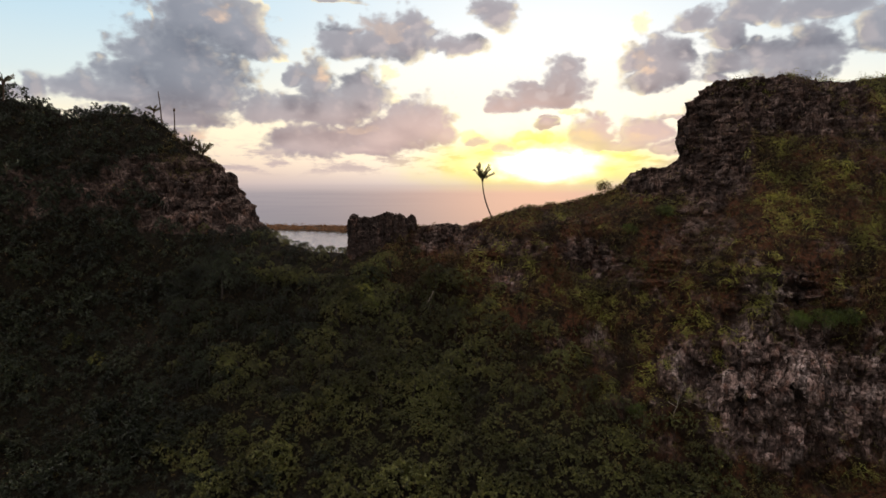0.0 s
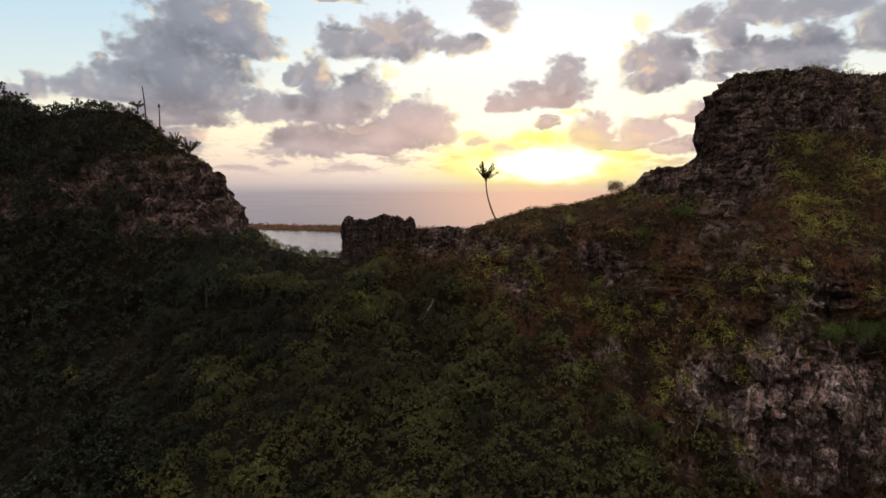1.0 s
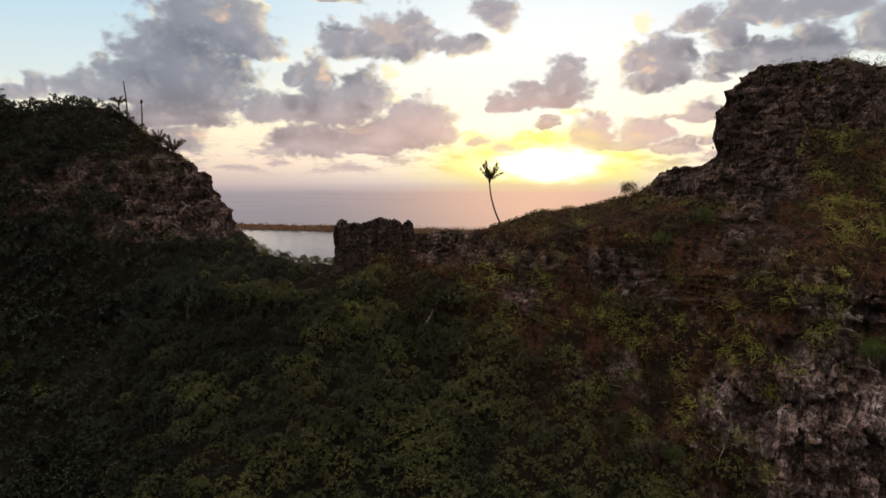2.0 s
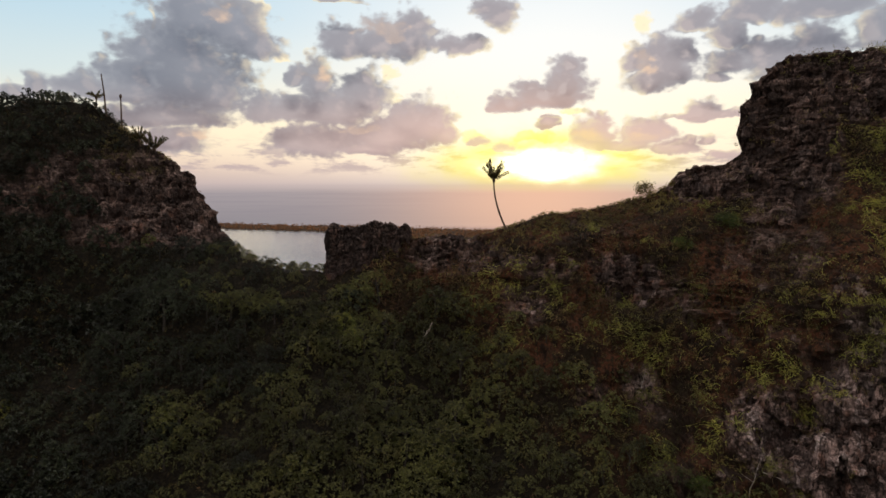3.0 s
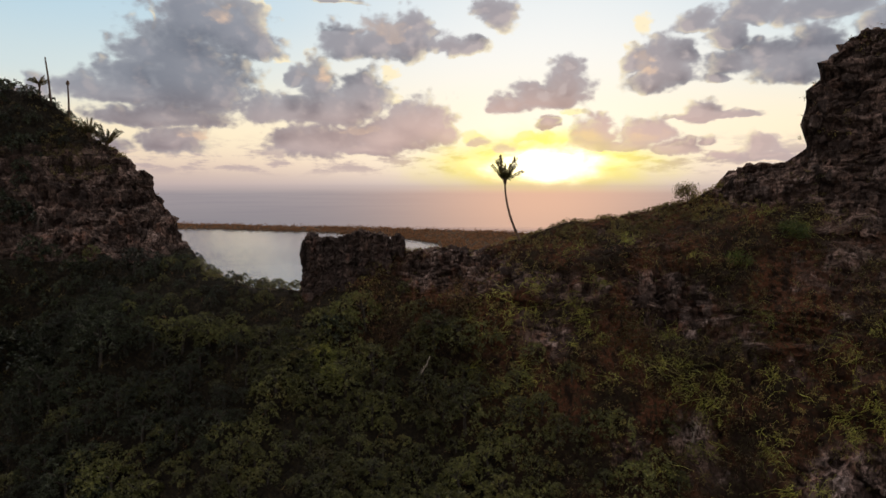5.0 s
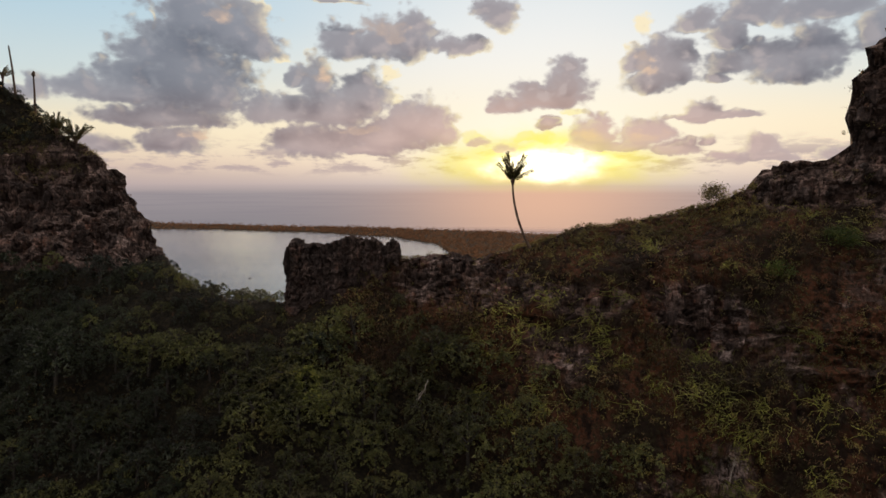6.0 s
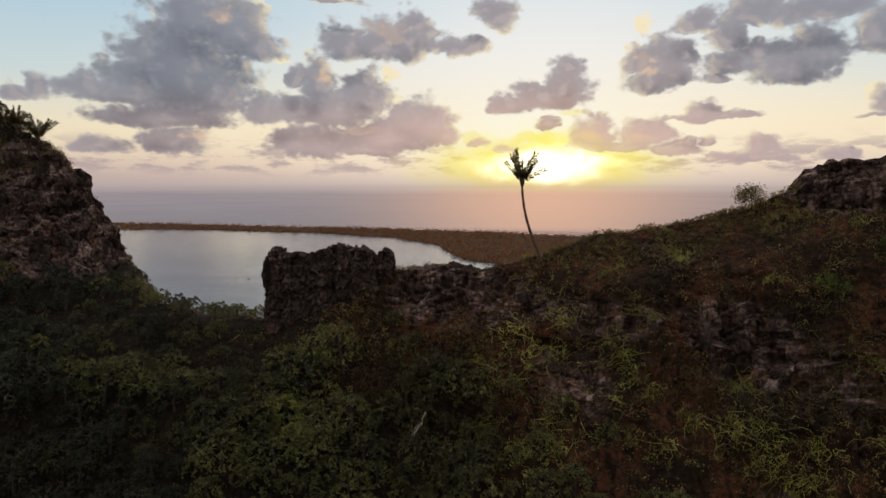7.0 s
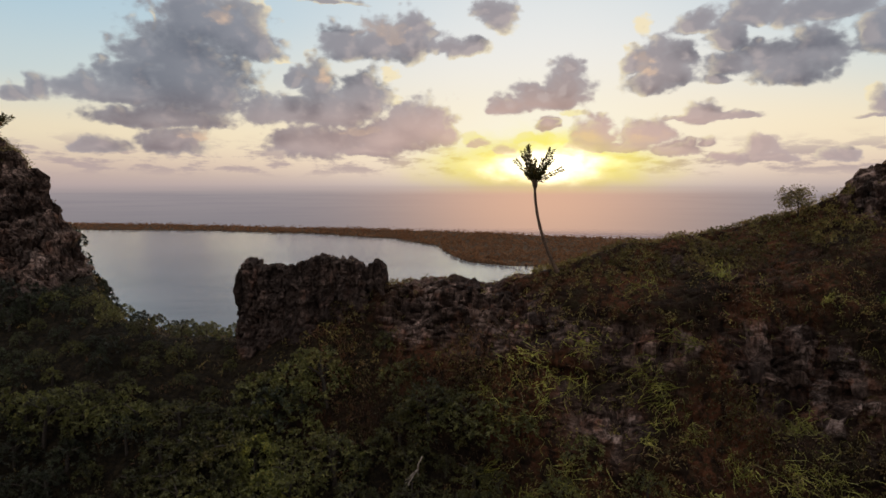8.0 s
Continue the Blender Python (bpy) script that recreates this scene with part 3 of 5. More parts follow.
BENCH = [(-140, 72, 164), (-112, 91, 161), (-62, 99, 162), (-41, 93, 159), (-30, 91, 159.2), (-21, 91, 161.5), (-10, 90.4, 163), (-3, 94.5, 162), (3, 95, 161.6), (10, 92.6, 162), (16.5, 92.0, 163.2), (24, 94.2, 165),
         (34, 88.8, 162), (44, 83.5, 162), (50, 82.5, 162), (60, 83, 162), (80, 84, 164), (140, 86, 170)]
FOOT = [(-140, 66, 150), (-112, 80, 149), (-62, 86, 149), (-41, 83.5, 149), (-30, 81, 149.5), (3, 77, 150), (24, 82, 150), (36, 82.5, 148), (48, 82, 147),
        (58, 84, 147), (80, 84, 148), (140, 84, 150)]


def along(line, xs, soften=3):
    table = np.array(line, float)
    out = []
    for column in (1, 2):
        v = np.interp(xs, table[:, 0], table[:, column])
        for _ in range(soften):
            v[1:-1] = (v[:-2] + 2 * v[1:-1] + v[2:]) / 4
        out.append(v)
    return out


def level(xs, y, z):
    return [np.full(len(xs), float(y)), np.full(len(xs), float(z))]


# bare rock on the face: x, z, half width, half height, how bare
BARE = [(-47, 189, 12, 8, 1.15), (-64, 190, 11, 6, 0.7), (-86, 188, 14, 6, 0.5), (-39, 186, 5, 5, 1.3),
        (44, 198, 7, 9, 1.4), (55, 204, 12, 5.5, 1.2), (66, 207, 7, 2.5, 0.8), (36, 191.5, 5.5, 3.2, 1.1),
        (2, 181, 7, 2.8, 1.0), (13, 180, 5, 2.2, 0.6), (50, 160, 13, 10, 1.0), (37, 163, 5, 5, 0.75), (64, 160, 10, 10, 0.9),
        (50, 175.5, 3, 2.4, 1.0), (23, 178.5, 4.2, 3.2, 1.0), (18, 165, 3, 3, 0.7), (24, 167, 2.5, 2.5, 0.8), (8, 175, 3, 3, 0.6)]


def forest_share(p):
    """How far the woodland reaches: it ends along a line that slants down the slope."""
    return 1 / (1 + np.exp(-((1 + (171 - p[..., 2]) * 1.5) - p[..., 0]) / 3.5))


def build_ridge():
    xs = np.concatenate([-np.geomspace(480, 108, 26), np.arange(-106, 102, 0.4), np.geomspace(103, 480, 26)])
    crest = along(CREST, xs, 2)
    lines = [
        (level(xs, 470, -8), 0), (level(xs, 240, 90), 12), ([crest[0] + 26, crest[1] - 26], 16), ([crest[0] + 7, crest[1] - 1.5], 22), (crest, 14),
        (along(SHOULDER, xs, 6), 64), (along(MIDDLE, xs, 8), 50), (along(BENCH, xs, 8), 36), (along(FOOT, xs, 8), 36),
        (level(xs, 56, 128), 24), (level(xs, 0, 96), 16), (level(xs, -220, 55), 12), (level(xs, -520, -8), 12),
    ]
    ys, zs = [lines[0][0][0]], [lines[0][0][1]]
    for ((y0, z0), _), ((y1, z1), steps) in zip(lines, lines[1:]):
        for k in range(1, steps + 1):
            w = k / steps
            ys.append(y0 + (y1 - y0) * w)
            zs.append(z0 + (z1 - z0) * w)
    y, z = np.array(ys), np.array(zs)
    for _ in range(5):
        y[1:-1] = (y[:-2] + 2 * y[1:-1] + y[2:]) / 4
        z[1:-1] = (z[:-2] + 2 * z[1:-1] + z[2:]) / 4
    rows, cols = y.shape
    # behind the crest the spurs widen
    widen = np.clip((y - 60) / np.maximum(crest[0] - 60, 20), 1.0, 1.6)
    x = xs * np.where(y > crest[0], widen, 1.0)
    fade = np.clip((np.abs(x) - 140) / 330, 0, 1)
    fade = fade * fade * (3 - 2 * fade)
    z = z * (1 - fade) - 8 * fade
    p = np.stack([x, y, z], -1)
    du = np.gradient(p, axis=1)
    dv = np.gradient(p, axis=0)
    nrm = unit(np.cross(dv, du))
    flat, nf = p.reshape(-1, 3), nrm.reshape(-1, 3)
    front = (flat[:, 1] < 136) & (flat[:, 2] > 140)
    bare = np.zeros(len(flat))
    for bx, bz, wx, wz, s in BARE:
        r = np.sqrt(((flat[:, 0] - bx) / wx) ** 2 + ((flat[:, 2] - bz) / wz) ** 2)
        bare = np.maximum(bare, s * np.clip(1.45 - r, 0, 1))
    bare = np.maximum(bare, 0.20 / (1 + np.exp(-(flat[:, 0] - 2 - (171 - flat[:, 2]) * 0.9) / 3)))
    bare = bare + (fbm(flat * 0.16, 4, 5) - 0.5) * 1.1 + (fbm(flat * 0.6, 3, 9) - 0.5) * 0.5
    wooded = 1 / (1 + np.exp(-((-1 + (171 - flat[:, 2]) * 1.5) - flat[:, 0]) / 2.0))
    bare = bare - 0.8 * wooded * (flat[:, 2] < 181) * (flat[:, 0] < 34)
    bare = np.clip(bare, 0, 1) * front
    inner = np.abs(flat[:, 0]) < 104
    d = (fbm(flat * 0.09, 3, 21) - 0.5) * np.where(inner, 1.6, 6.0) + (fbm(flat * 0.5, 3, 23) - 0.5) * 0.8
    flank = ~front
    d = d + flank * (fbm(flat * 0.30, 3, 25) - 0.35) * 3.0
    # the saddle's crest runs smooth
    on_crest = np.exp(-((flat[:, 1] - np.tile(crest[0], rows)) / 4.5) ** 2) * (flat[:, 0] > -7) * (flat[:, 0] < 33)
    d = d * (1 - 0.8 * on_crest)
    rocky = np.where(bare > 0.02)[0]
    q = flat[rocky]
    wob = np.stack([fbm(q * 0.7, 2, 31), fbm(q * 0.7, 2, 33), fbm(q * 0.7, 2, 35)], 1) * 1.2
    big, edge_b = cells((q + wob) * np.array([0.5, 0.5, 0.30]), 41)
    small, edge_s = cells((q + wob) * np.array([1.15, 1.15, 0.75]), 51)
    strata = fbm(np.stack([q[:, 0] * 0.08, q[:, 1] * 0.08, q[:, 2] * 0.9], 1), 3, 61) - 0.5
    flute = np.abs(fbm(np.stack([q[:, 0] * 0.45, q[:, 1] * 0.45, q[:, 2] * 0.09], 1), 3, 63) - 0.5)
    cut = (big - 0.5) * 0.85 + (small - 0.5) * 0.5 + strata * 1.3 - flute * 2.4
    cut = cut - 0.5 * np.clip(0.12 - edge_b, 0, 1) / 0.12 - 0.22 * np.clip(0.14 - edge_s, 0, 1) / 0.14
    foot = np.clip((178 - q[:, 2]) / 4, 0, 1) * np.clip((q[:, 0] - 24) / 6, 0, 1)
    cut = cut * (1 - 0.55 * foot)
    relief = fbm(np.stack([q[:, 0] * 0.23, q[:, 1] * 0.23, q[:, 2] * (0.17 - 0.09 * foot)], 1), 2, 67) - 0.5
    ledge = fbm(np.stack([q[:, 0] * 0.10, q[:, 1] * 0.10, q[:, 2] * 0.42], 1), 2, 69) - 0.5
    cut = cut + np.where(q[:, 2] < 178, relief * (3.4 + foot) + ledge * 2.2, relief * 0.9)
    block, edge = cells((q + wob * 0.5) * np.array([0.44, 0.44, 0.19]), 81)
    low = np.clip((176 - q[:, 2]) / 4, 0, 1) * np.clip((q[:, 0] - 26) / 5, 0, 1)
    cut = cut + low * ((block - 0.5) * 2.2 - 0.8 * np.clip(0.10 - edge, 0, 1) / 0.10)
    cut = cut * np.where((q[:, 0] > 30) & (q[:, 2] < 174), 1.35, 1.0)
    hollow = np.sqrt(((q[:, 0] - 58.3) / 1.5) ** 2 + ((q[:, 2] - 150.0) / 1.3) ** 2)
    cut = cut - 2.6 * np.clip(1.25 - hollow, 0, 1)
    cut = cut * np.where((q[:, 0] > 37.5) & (q[:, 0] < 44) & (q[:, 2] > 190), 0.45, 1.0)
    layers = fbm(np.stack([q[:, 0] * 0.12, q[:, 1] * 0.12, q[:, 2] * 1.5], 1), 3, 91) - 0.5
    cut = cut + np.where(q[:, 2] > 188, layers * 1.5, 0.0)
    d[rocky] += cut * np.clip(bare[rocky] * 1.6, 0, 1)
    flat = flat + nf * d[:, None]
    # the brow of the butte leans out over its foot
    brow = np.clip((flat[:, 0] - 38) / 2, 0, 1) * np.clip((50 - flat[:, 0]) / 6, 0, 1) * (flat[:, 1] > 98)
    flat[:, 0] -= brow * 0.9 * np.exp(-((flat[:, 2] - 199.5) / 3.0) ** 2) + brow * 1.4 * (fbm(flat * np.array([0.15, 0.15, 0.8]), 3, 97) - 0.5)
    # beds of lava, each standing out by its own amount
    bed = np.floor(flat[:, 2] * 1.5 + fbm(flat * 0.10, 3, 101) * 3.5).astype(np.int64)
    proud = lattice(bed, bed * 0, bed * 0, 7) - 0.5
    flat[:, 0] -= brow * (1.1 * proud + 0.9 * (fbm(flat * np.array([0.5, 0.5, 1.7]), 3, 103) - 0.5))
    bluff = np.clip((flat[:, 0] + 52) / 4, 0, 1) * np.clip((-33 - flat[:, 0]) / 3, 0, 1) * (flat[:, 1] > 108) * (flat[:, 2] > 181)
    flat[:, 0] += bluff * 0.8 * proud
    i, j = np.meshgrid(np.arange(rows - 1), np.arange(cols - 1), indexing="ij")
    a = i * cols + j
    quads = np.stack([a, a + cols, a + cols + 1, a + 1], -1).reshape(-1, 4)
    me = quick_mesh("hillside", flat, quads, GROUND)
    me.attributes.new("grown", "FLOAT", "POINT").data.foreach_set("value", flank.astype(np.float32))
    open_earth = np.exp(-np.sum(((flat - np.array((-7.5, 105.5, 175.0))) / 3.0) ** 2, 1))
    wooded = forest_share(flat) * (1 - open_earth)
    me.attributes.new("wooded", "FLOAT", "POINT").data.foreach_set("value", wooded.astype(np.float32))
    me.attributes.new("rocky", "FLOAT", "POINT").data.foreach_set("value", bare.astype(np.float32))
    ob = tagged(new("ground", me), "steep island ridge of dark basalt cliffs and brown soil", "hillside", kind="structure")
    return ob, flat.reshape(rows, cols, 3), bare.reshape(rows, cols)


ridge, GRID, BARENESS = build_ridge()
A, B, C = GRID[:-1, :-1], GRID[1:, :-1], GRID[:-1, 1:]
AREA_VEC = np.cross(B - A, C - A)
AREA = np.linalg.norm(AREA_VEC, axis=-1)
NORMAL = unit(AREA_VEC)
MID = (GRID[:-1, :-1] + GRID[1:, 1:]) / 2
BARE_MID = BARENESS[:-1, :-1]
FOREST_SHARE = forest_share(MID)
SEEN = (np.abs(MID[..., 0]) < 100) & (MID[..., 1] < 138) & (MID[..., 1] > 70) & (MID[..., 2] > 142)


def scatter(rng, count, weight):
    """Random places on the hillside, by weight and area: places, normals, bareness."""
    w = (AREA * weight).ravel()
    pick = rng.choice(w.size, count, p=w / w.sum())
    p, nrm = MID.reshape(-1, 3)[pick], NORMAL.reshape(-1, 3)[pick]
    return p + rng.uniform(-0.2, 0.2, (count, 3)) * np.array([1, 1, 0.3]), nrm


def thin_out(p, gap):
    """Keeps places that lie at least gap apart."""
    kept, taken = [], {}
    for k, v in enumerate(p):
        c = tuple(int(math.floor(a / gap)) for a in v)
        close = False
        for da in (-1, 0, 1):
            for db in (-1, 0, 1):
                for dc in (-1, 0, 1):
                    for o in taken.get((c[0] + da, c[1] + db, c[2] + dc), ()):
                        if np.sum((p[o] - v) ** 2) < gap * gap:
                            close = True
        if not close:
            taken.setdefault(c, []).append(k)
            kept.append(k)
    return np.array(kept)


# ---- sea, lagoon and atoll ----
def build_sea():
    ang = np.linspace(0, 2 * np.pi, 97)[:-1]
    radii = np.geomspace(60, 4890, 60)
    verts = np.stack([radii[:, None] * np.cos(ang), radii[:, None] * np.sin(ang), np.zeros((60, 96))], -1).reshape(-1, 3)
    i, j = np.meshgrid(np.arange(59), np.arange(96), indexing="ij")
    quads = np.stack([i * 96 + j, (i + 1) * 96 + j, (i + 1) * 96 + (j + 1) % 96, i * 96 + (j + 1) % 96], -1).reshape(-1, 4)
    tagged(new("water", quick_mesh("water", verts, quads, SEA, True)), "calm grey lagoon and open sea reflecting the evening sky", "sea", kind="structure")


build_sea()
INNER_SHORE = [(-3600, 2900), (-2500, 2830), (-1640, 2762), (-939, 2694), (-515, 2535), (-174, 2292), (-30, 2020), (20, 1700), (60, 1580), (117, 1530), (260, 1500), (700, 1480), (1300, 1500)]
OUTER_SHORE = [(-3700, 3500), (-2700, 3380), (-1976, 3270), (-1396, 3170), (-593, 2912), (-213, 2797), (181, 2626), (395, 2475), (659, 2341), (900, 2240), (1100, 2150), (1400, 2020), (1800, 1850)]


def shore(line, count):
    t = np.array(line, float)
    s = np.concatenate([[0], np.cumsum(np.linalg.norm(np.diff(t, axis=0), axis=1))])
    s = s / s[-1]
    w = np.linspace(0, 1, count)
    k = np.linspace(0, 1, len(t))
    return np.stack([np.interp(w, k, t[:, 0]), np.interp(w, k, t[:, 1])], 1)


def build_atoll():
    rng = np.random.default_rng(4)
    cols, rows = 260, 16
    a, b = shore(INNER_SHORE, cols), shore(OUTER_SHORE, cols)
    wob = (fbm(np.stack([a[:, 0] * 0.006, a[:, 1] * 0.006, a[:, 0] * 0], 1), 4, 71) - 0.5) * 60
    a[:, 1] += wob
    w = np.linspace(0, 1, rows)
    xy = a[None] + (b - a)[None] * w[:, None, None]
    z = np.sin(w * np.pi)[:, None] ** 0.35 * 2.2 - 0.4 + np.zeros((rows, cols))
    verts = np.concatenate([xy, z[..., None]], -1).reshape(-1, 3)
    i, j = np.meshgrid(np.arange(rows - 1), np.arange(cols - 1), indexing="ij")
    c = i * cols + j
    quads = np.stack([c, c + 1, c + cols + 1, c + cols], -1).reshape(-1, 4)
    tagged(new("atoll_ground", quick_mesh("atoll_ground", verts, quads, SAND, True)), "low sandy atoll strip beyond the lagoon", "atoll", kind="structure")
    rim = shore(OUTER_SHORE, 400)
    k0, k1 = 215, 330
    line = rim[k0:k1]
    push = unit(np.stack([-np.gradient(line[:, 1]), np.gradient(line[:, 0])], 1))
    breadth = (4 + 16 * fbm(np.stack([line[:, 0] * 0.01, line[:, 1] * 0.01, line[:, 0] * 0], 1), 3, 73))[:, None]
    verts = np.concatenate([np.concatenate([line + push * 26, np.full((len(line), 1), 0.35)], 1), np.concatenate([line + push * (26 + breadth), np.full((len(line), 1), 0.35)], 1)])
    i = np.arange(len(line) - 1)
    quads = np.stack([i, i + 1, i + 1 + len(line), i + len(line)], 1)
    tagged(new("surf", quick_mesh("surf", verts, quads, FOAM)), "thin white line of surf along the reef", "surf", kind="stuff")
    # woods: thousands of lumpy crowns and some palms standing above them
    count = 5600
    s = rng.uniform(0.06, 1, count)
    across = np.clip(rng.beta(1.0, 1.0, count), 0.02, 0.97)
    k = s * (cols - 1)
    pa = np.stack([np.interp(k, np.arange(cols), a[:, m]) for m in (0, 1)], 1)
    pb = np.stack([np.interp(k, np.arange(cols), b[:, m]) for m in (0, 1)], 1)
    at = pa + (pb - pa) * across[:, None]
    r = rng.uniform(4, 9, count)
    h = rng.uniform(5, 8, count) * (0.7 + 0.6 * fbm(np.concatenate([at * 0.008, np.zeros((count, 1))], 1), 3, 77))
    per = 12
    out = unit(rng.normal(size=(count, per, 3)) * np.array([1, 1, 0.6]) + np.array([0, 0, 0.35]))
    centre = np.concatenate([at, (1.0 + 0.45 * h)[:, None]], 1)
    tips = centre[:, None] + out * np.stack([r, r, 0.6 * h], 1)[:, None] * rng.uniform(0.55, 1.0, (count, per, 1))
    face = unit(out + rng.normal(size=out.shape) * 0.5).reshape(-1, 3)
    verts, quads = leaf_quads(rng, tips.reshape(-1, 3), rng.normal(size=face.shape), 4.2, 3.4, 0.1, face)
    tagged(new("atoll_woods", quick_mesh("atoll_woods", verts, quads, LEAF_HAZED)), "low dark woods covering the distant atoll", "woods", kind="stuff")
    # palms: thin stems with a star of fronds
    count = 900
    s = rng.uniform(0.06, 1, count)
    across = np.where(rng.uniform(size=count) < 0.75, rng.uniform(0.6, 0.98, count), rng.uniform(0.02, 0.5, count))
    k = s * (cols - 1)
    pa = np.stack([np.interp(k, np.arange(cols), a[:, m]) for m in (0, 1)], 1)
    pb = np.stack([np.interp(k, np.arange(cols), b[:, m]) for m in (0, 1)], 1)
    at = pa + (pb - pa) * across[:, None]
    pieces = []
    for px, py in at:
        tall = rng.uniform(10, 17)
        lean = rng.normal(0, 0.8, 2)
        top = np.array([px + lean[0], py + lean[1], tall])
        pieces.append(tube([(px, py, 0.5), top], [0.45, 0.3], 3))
        ways = rng.normal(size=(9, 3)) * np.array([1, 1, 0.25]) + np.array([0, 0, 0.2])
        pieces.append(leaf_quads(rng, np.repeat(top[None], 9, 0), ways, 3.6, 1.3, 0.35))
    verts, quads = join(pieces)
    tagged(new("atoll_palms", quick_mesh("atoll_palms", verts, quads, LEAF_HAZED)), "coconut palms rising over the distant atoll woods", "palms", kind="stuff")


build_atoll()


# ---- rock outcrop on the saddle ----
def outcrop_block(x0, x1, tops, depth, seed):
    """One upright block of basalt: up the front, over the top and down the back, closed at both ends."""
    across, up = max(16, int((x1 - x0) / 0.11)), 64
    u = np.linspace(0, 1, across)
    xs = x0 + (x1 - x0) * u
    pinch = np.clip(np.minimum(u, 1 - u) / 0.10, 0, 1) ** 0.5
    tz = np.interp(u, np.linspace(0, 1, len(tops)), tops)
    shares = np.concatenate([np.linspace(0, 1, up), np.full(14, 1.0), np.linspace(1, 0, 20)])
    deep = np.concatenate([np.linspace(-1.5, -1.0, up), np.linspace(-0.95, 0.95, 14), np.linspace(1.0, 1.5, 20)])
    p = np.array([np.stack([xs, 111.1 + dp * depth * (0.25 + 0.75 * pinch), 176.0 + (tz - 176.0 - 0.35 * (1 - pinch)) * s], 1) for s, dp in zip(shares, deep)])
    for _ in range(2):
        p[1:-1] = (p[:-2] + 2 * p[1:-1] + p[2:]) / 4
    du, dv = np.gradient(p, axis=1), np.gradient(p, axis=0)
    nrm = unit(np.cross(du, dv)).reshape(-1, 3)
    flat = p.reshape(-1, 3)
    wob = np.stack([fbm(flat * 1.1, 2, 131), fbm(flat * 1.1, 2, 133), fbm(flat * 1.1, 2, 135)], 1) * 0.6
    big, eb = cells((flat + wob) * np.array([0.9, 0.9, 0.55]) + seed, 141)
    small, es = cells((flat + wob) * np.array([2.4, 2.4, 1.7]) + seed, 151)
    flute = np.abs(fbm(np.stack([flat[:, 0] * 1.9, flat[:, 1] * 1.9, flat[:, 2] * 0.25], 1), 3, 163) - 0.5)
    d = (big - 0.5) * 0.42 + (small - 0.5) * 0.30 - flute * 0.7 + (fbm(flat * 3.0, 3, 171) - 0.5) * 0.30
    d = d - 0.22 * np.clip(0.10 - eb, 0, 1) / 0.10 - 0.12 * np.clip(0.12 - es, 0, 1) / 0.12
    flat = flat + nrm * d[:, None]
    rows = len(p)
    i, j = np.meshgrid(np.arange(rows - 1), np.arange(across - 1), indexing="ij")
    a = i * across + j
    quads = np.stack([a, a + 1, a + across + 1, a + across], -1).reshape(-1, 4)
    return quick_mesh("rock_block", flat, quads, ROCK)


def build_outcrop():
    outcrop = tagged(new("rock_outcrop"), "dark weathered basalt outcrop with a broken top on the saddle", "rock")
    blocks = [(-17.5, -15.4, (182.6, 184.6, 184.8, 184.6), 1.15), (-15.9, -13.0, (184.4, 184.3, 184.4, 184.0), 1.0),
              (-13.4, -10.6, (183.8, 184.5, 184.7, 184.9), 1.2), (-11.2, -8.4, (184.8, 185.2, 185.1, 184.9), 1.05),
              (-9.0, -6.2, (184.9, 185.0, 184.6, 183.9), 1.2), (-6.8, -4.8, (183.9, 184.8, 184.8, 183.2), 1.0)]
    for k, (x0, x1, tops, depth) in enumerate(blocks):
        part("rock_block", outcrop_block(x0, x1, tops, depth, 3.7 * k), outcrop)


build_outcrop()


# ---- trees of the forest ----
def limb_paths(rng, height, spread, count):
    trunk = np.array([(0, 0, -0.8), (0.05, 0, height * 0.35), (-0.05, 0.08, height * 0.7)])
    paths = [(trunk, [0.14, 0.10, 0.07])]
    for k in range(count):
        a = 2 * np.pi * (k + rng.uniform(0, 0.6)) / count
        out = np.array([np.cos(a), np.sin(a), 0]) * spread * rng.uniform(0.5, 0.9)
        start = trunk[1] + (trunk[2] - trunk[1]) * rng.uniform(0.2, 1)
        paths.append((np.array([start, start + out * 0.5 + (0, 0, height * 0.18), start + out + (0, 0, height * 0.3)]), [0.06, 0.045, 0.02]))
    return paths


def crown_leaves(rng, radius, height, lobes, tips, length):
    """Leaf rosettes over the uneven lobes of a crown that reaches almost to the ground."""
    pieces = []
    for k in range(lobes):
        a = 2.4 * k + rng.uniform(-0.4, 0.4)
        lift = ((k + 0.5) / lobes) ** 0.8
        r = radius * math.sqrt(max(0.0, 1 - lift ** 2)) * rng.uniform(0.74, 1.02)
        centre = np.array([r * math.cos(a), r * math.sin(a), height * (0.10 + 0.78 * lift) * rng.uniform(0.88, 1.1)])
        size = radius * rng.uniform(0.20, 0.31)
        lean = unit(np.array([r * math.cos(a) * 0.8, r * math.sin(a) * 0.8, 0.75 * radius]))
        out = unit(rng.normal(size=(tips, 3)) * 0.75 + lean)
        at = np.repeat(centre + out * size * rng.uniform(0.75, 1.12, (tips, 1)), 5, 0)
        face = unit(np.repeat(out, 5, 0) + rng.normal(size=(tips * 5, 3)) * 0.4 + np.array([0, 0, 0.55]))
        ways = rng.normal(size=(tips * 5, 3)) + face * 0.5
        pieces.append(leaf_quads(rng, at, ways, length, length * 0.52, 0.1, face))
    return join(pieces)


def make_tree(rng, radius, height, lobes, leaves, length):
    trunk = quick_mesh("trunk", *join([tube(a, b, 5) for a, b in limb_paths(rng, height, radius, 5)]), BARK, True)
    crown = quick_mesh("crown", *crown_leaves(rng, radius, height, lobes, leaves, length), LEAF_FOREST)
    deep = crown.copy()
    deep.materials[0] = LEAF_DEEP_DIM
    return trunk, crown, deep


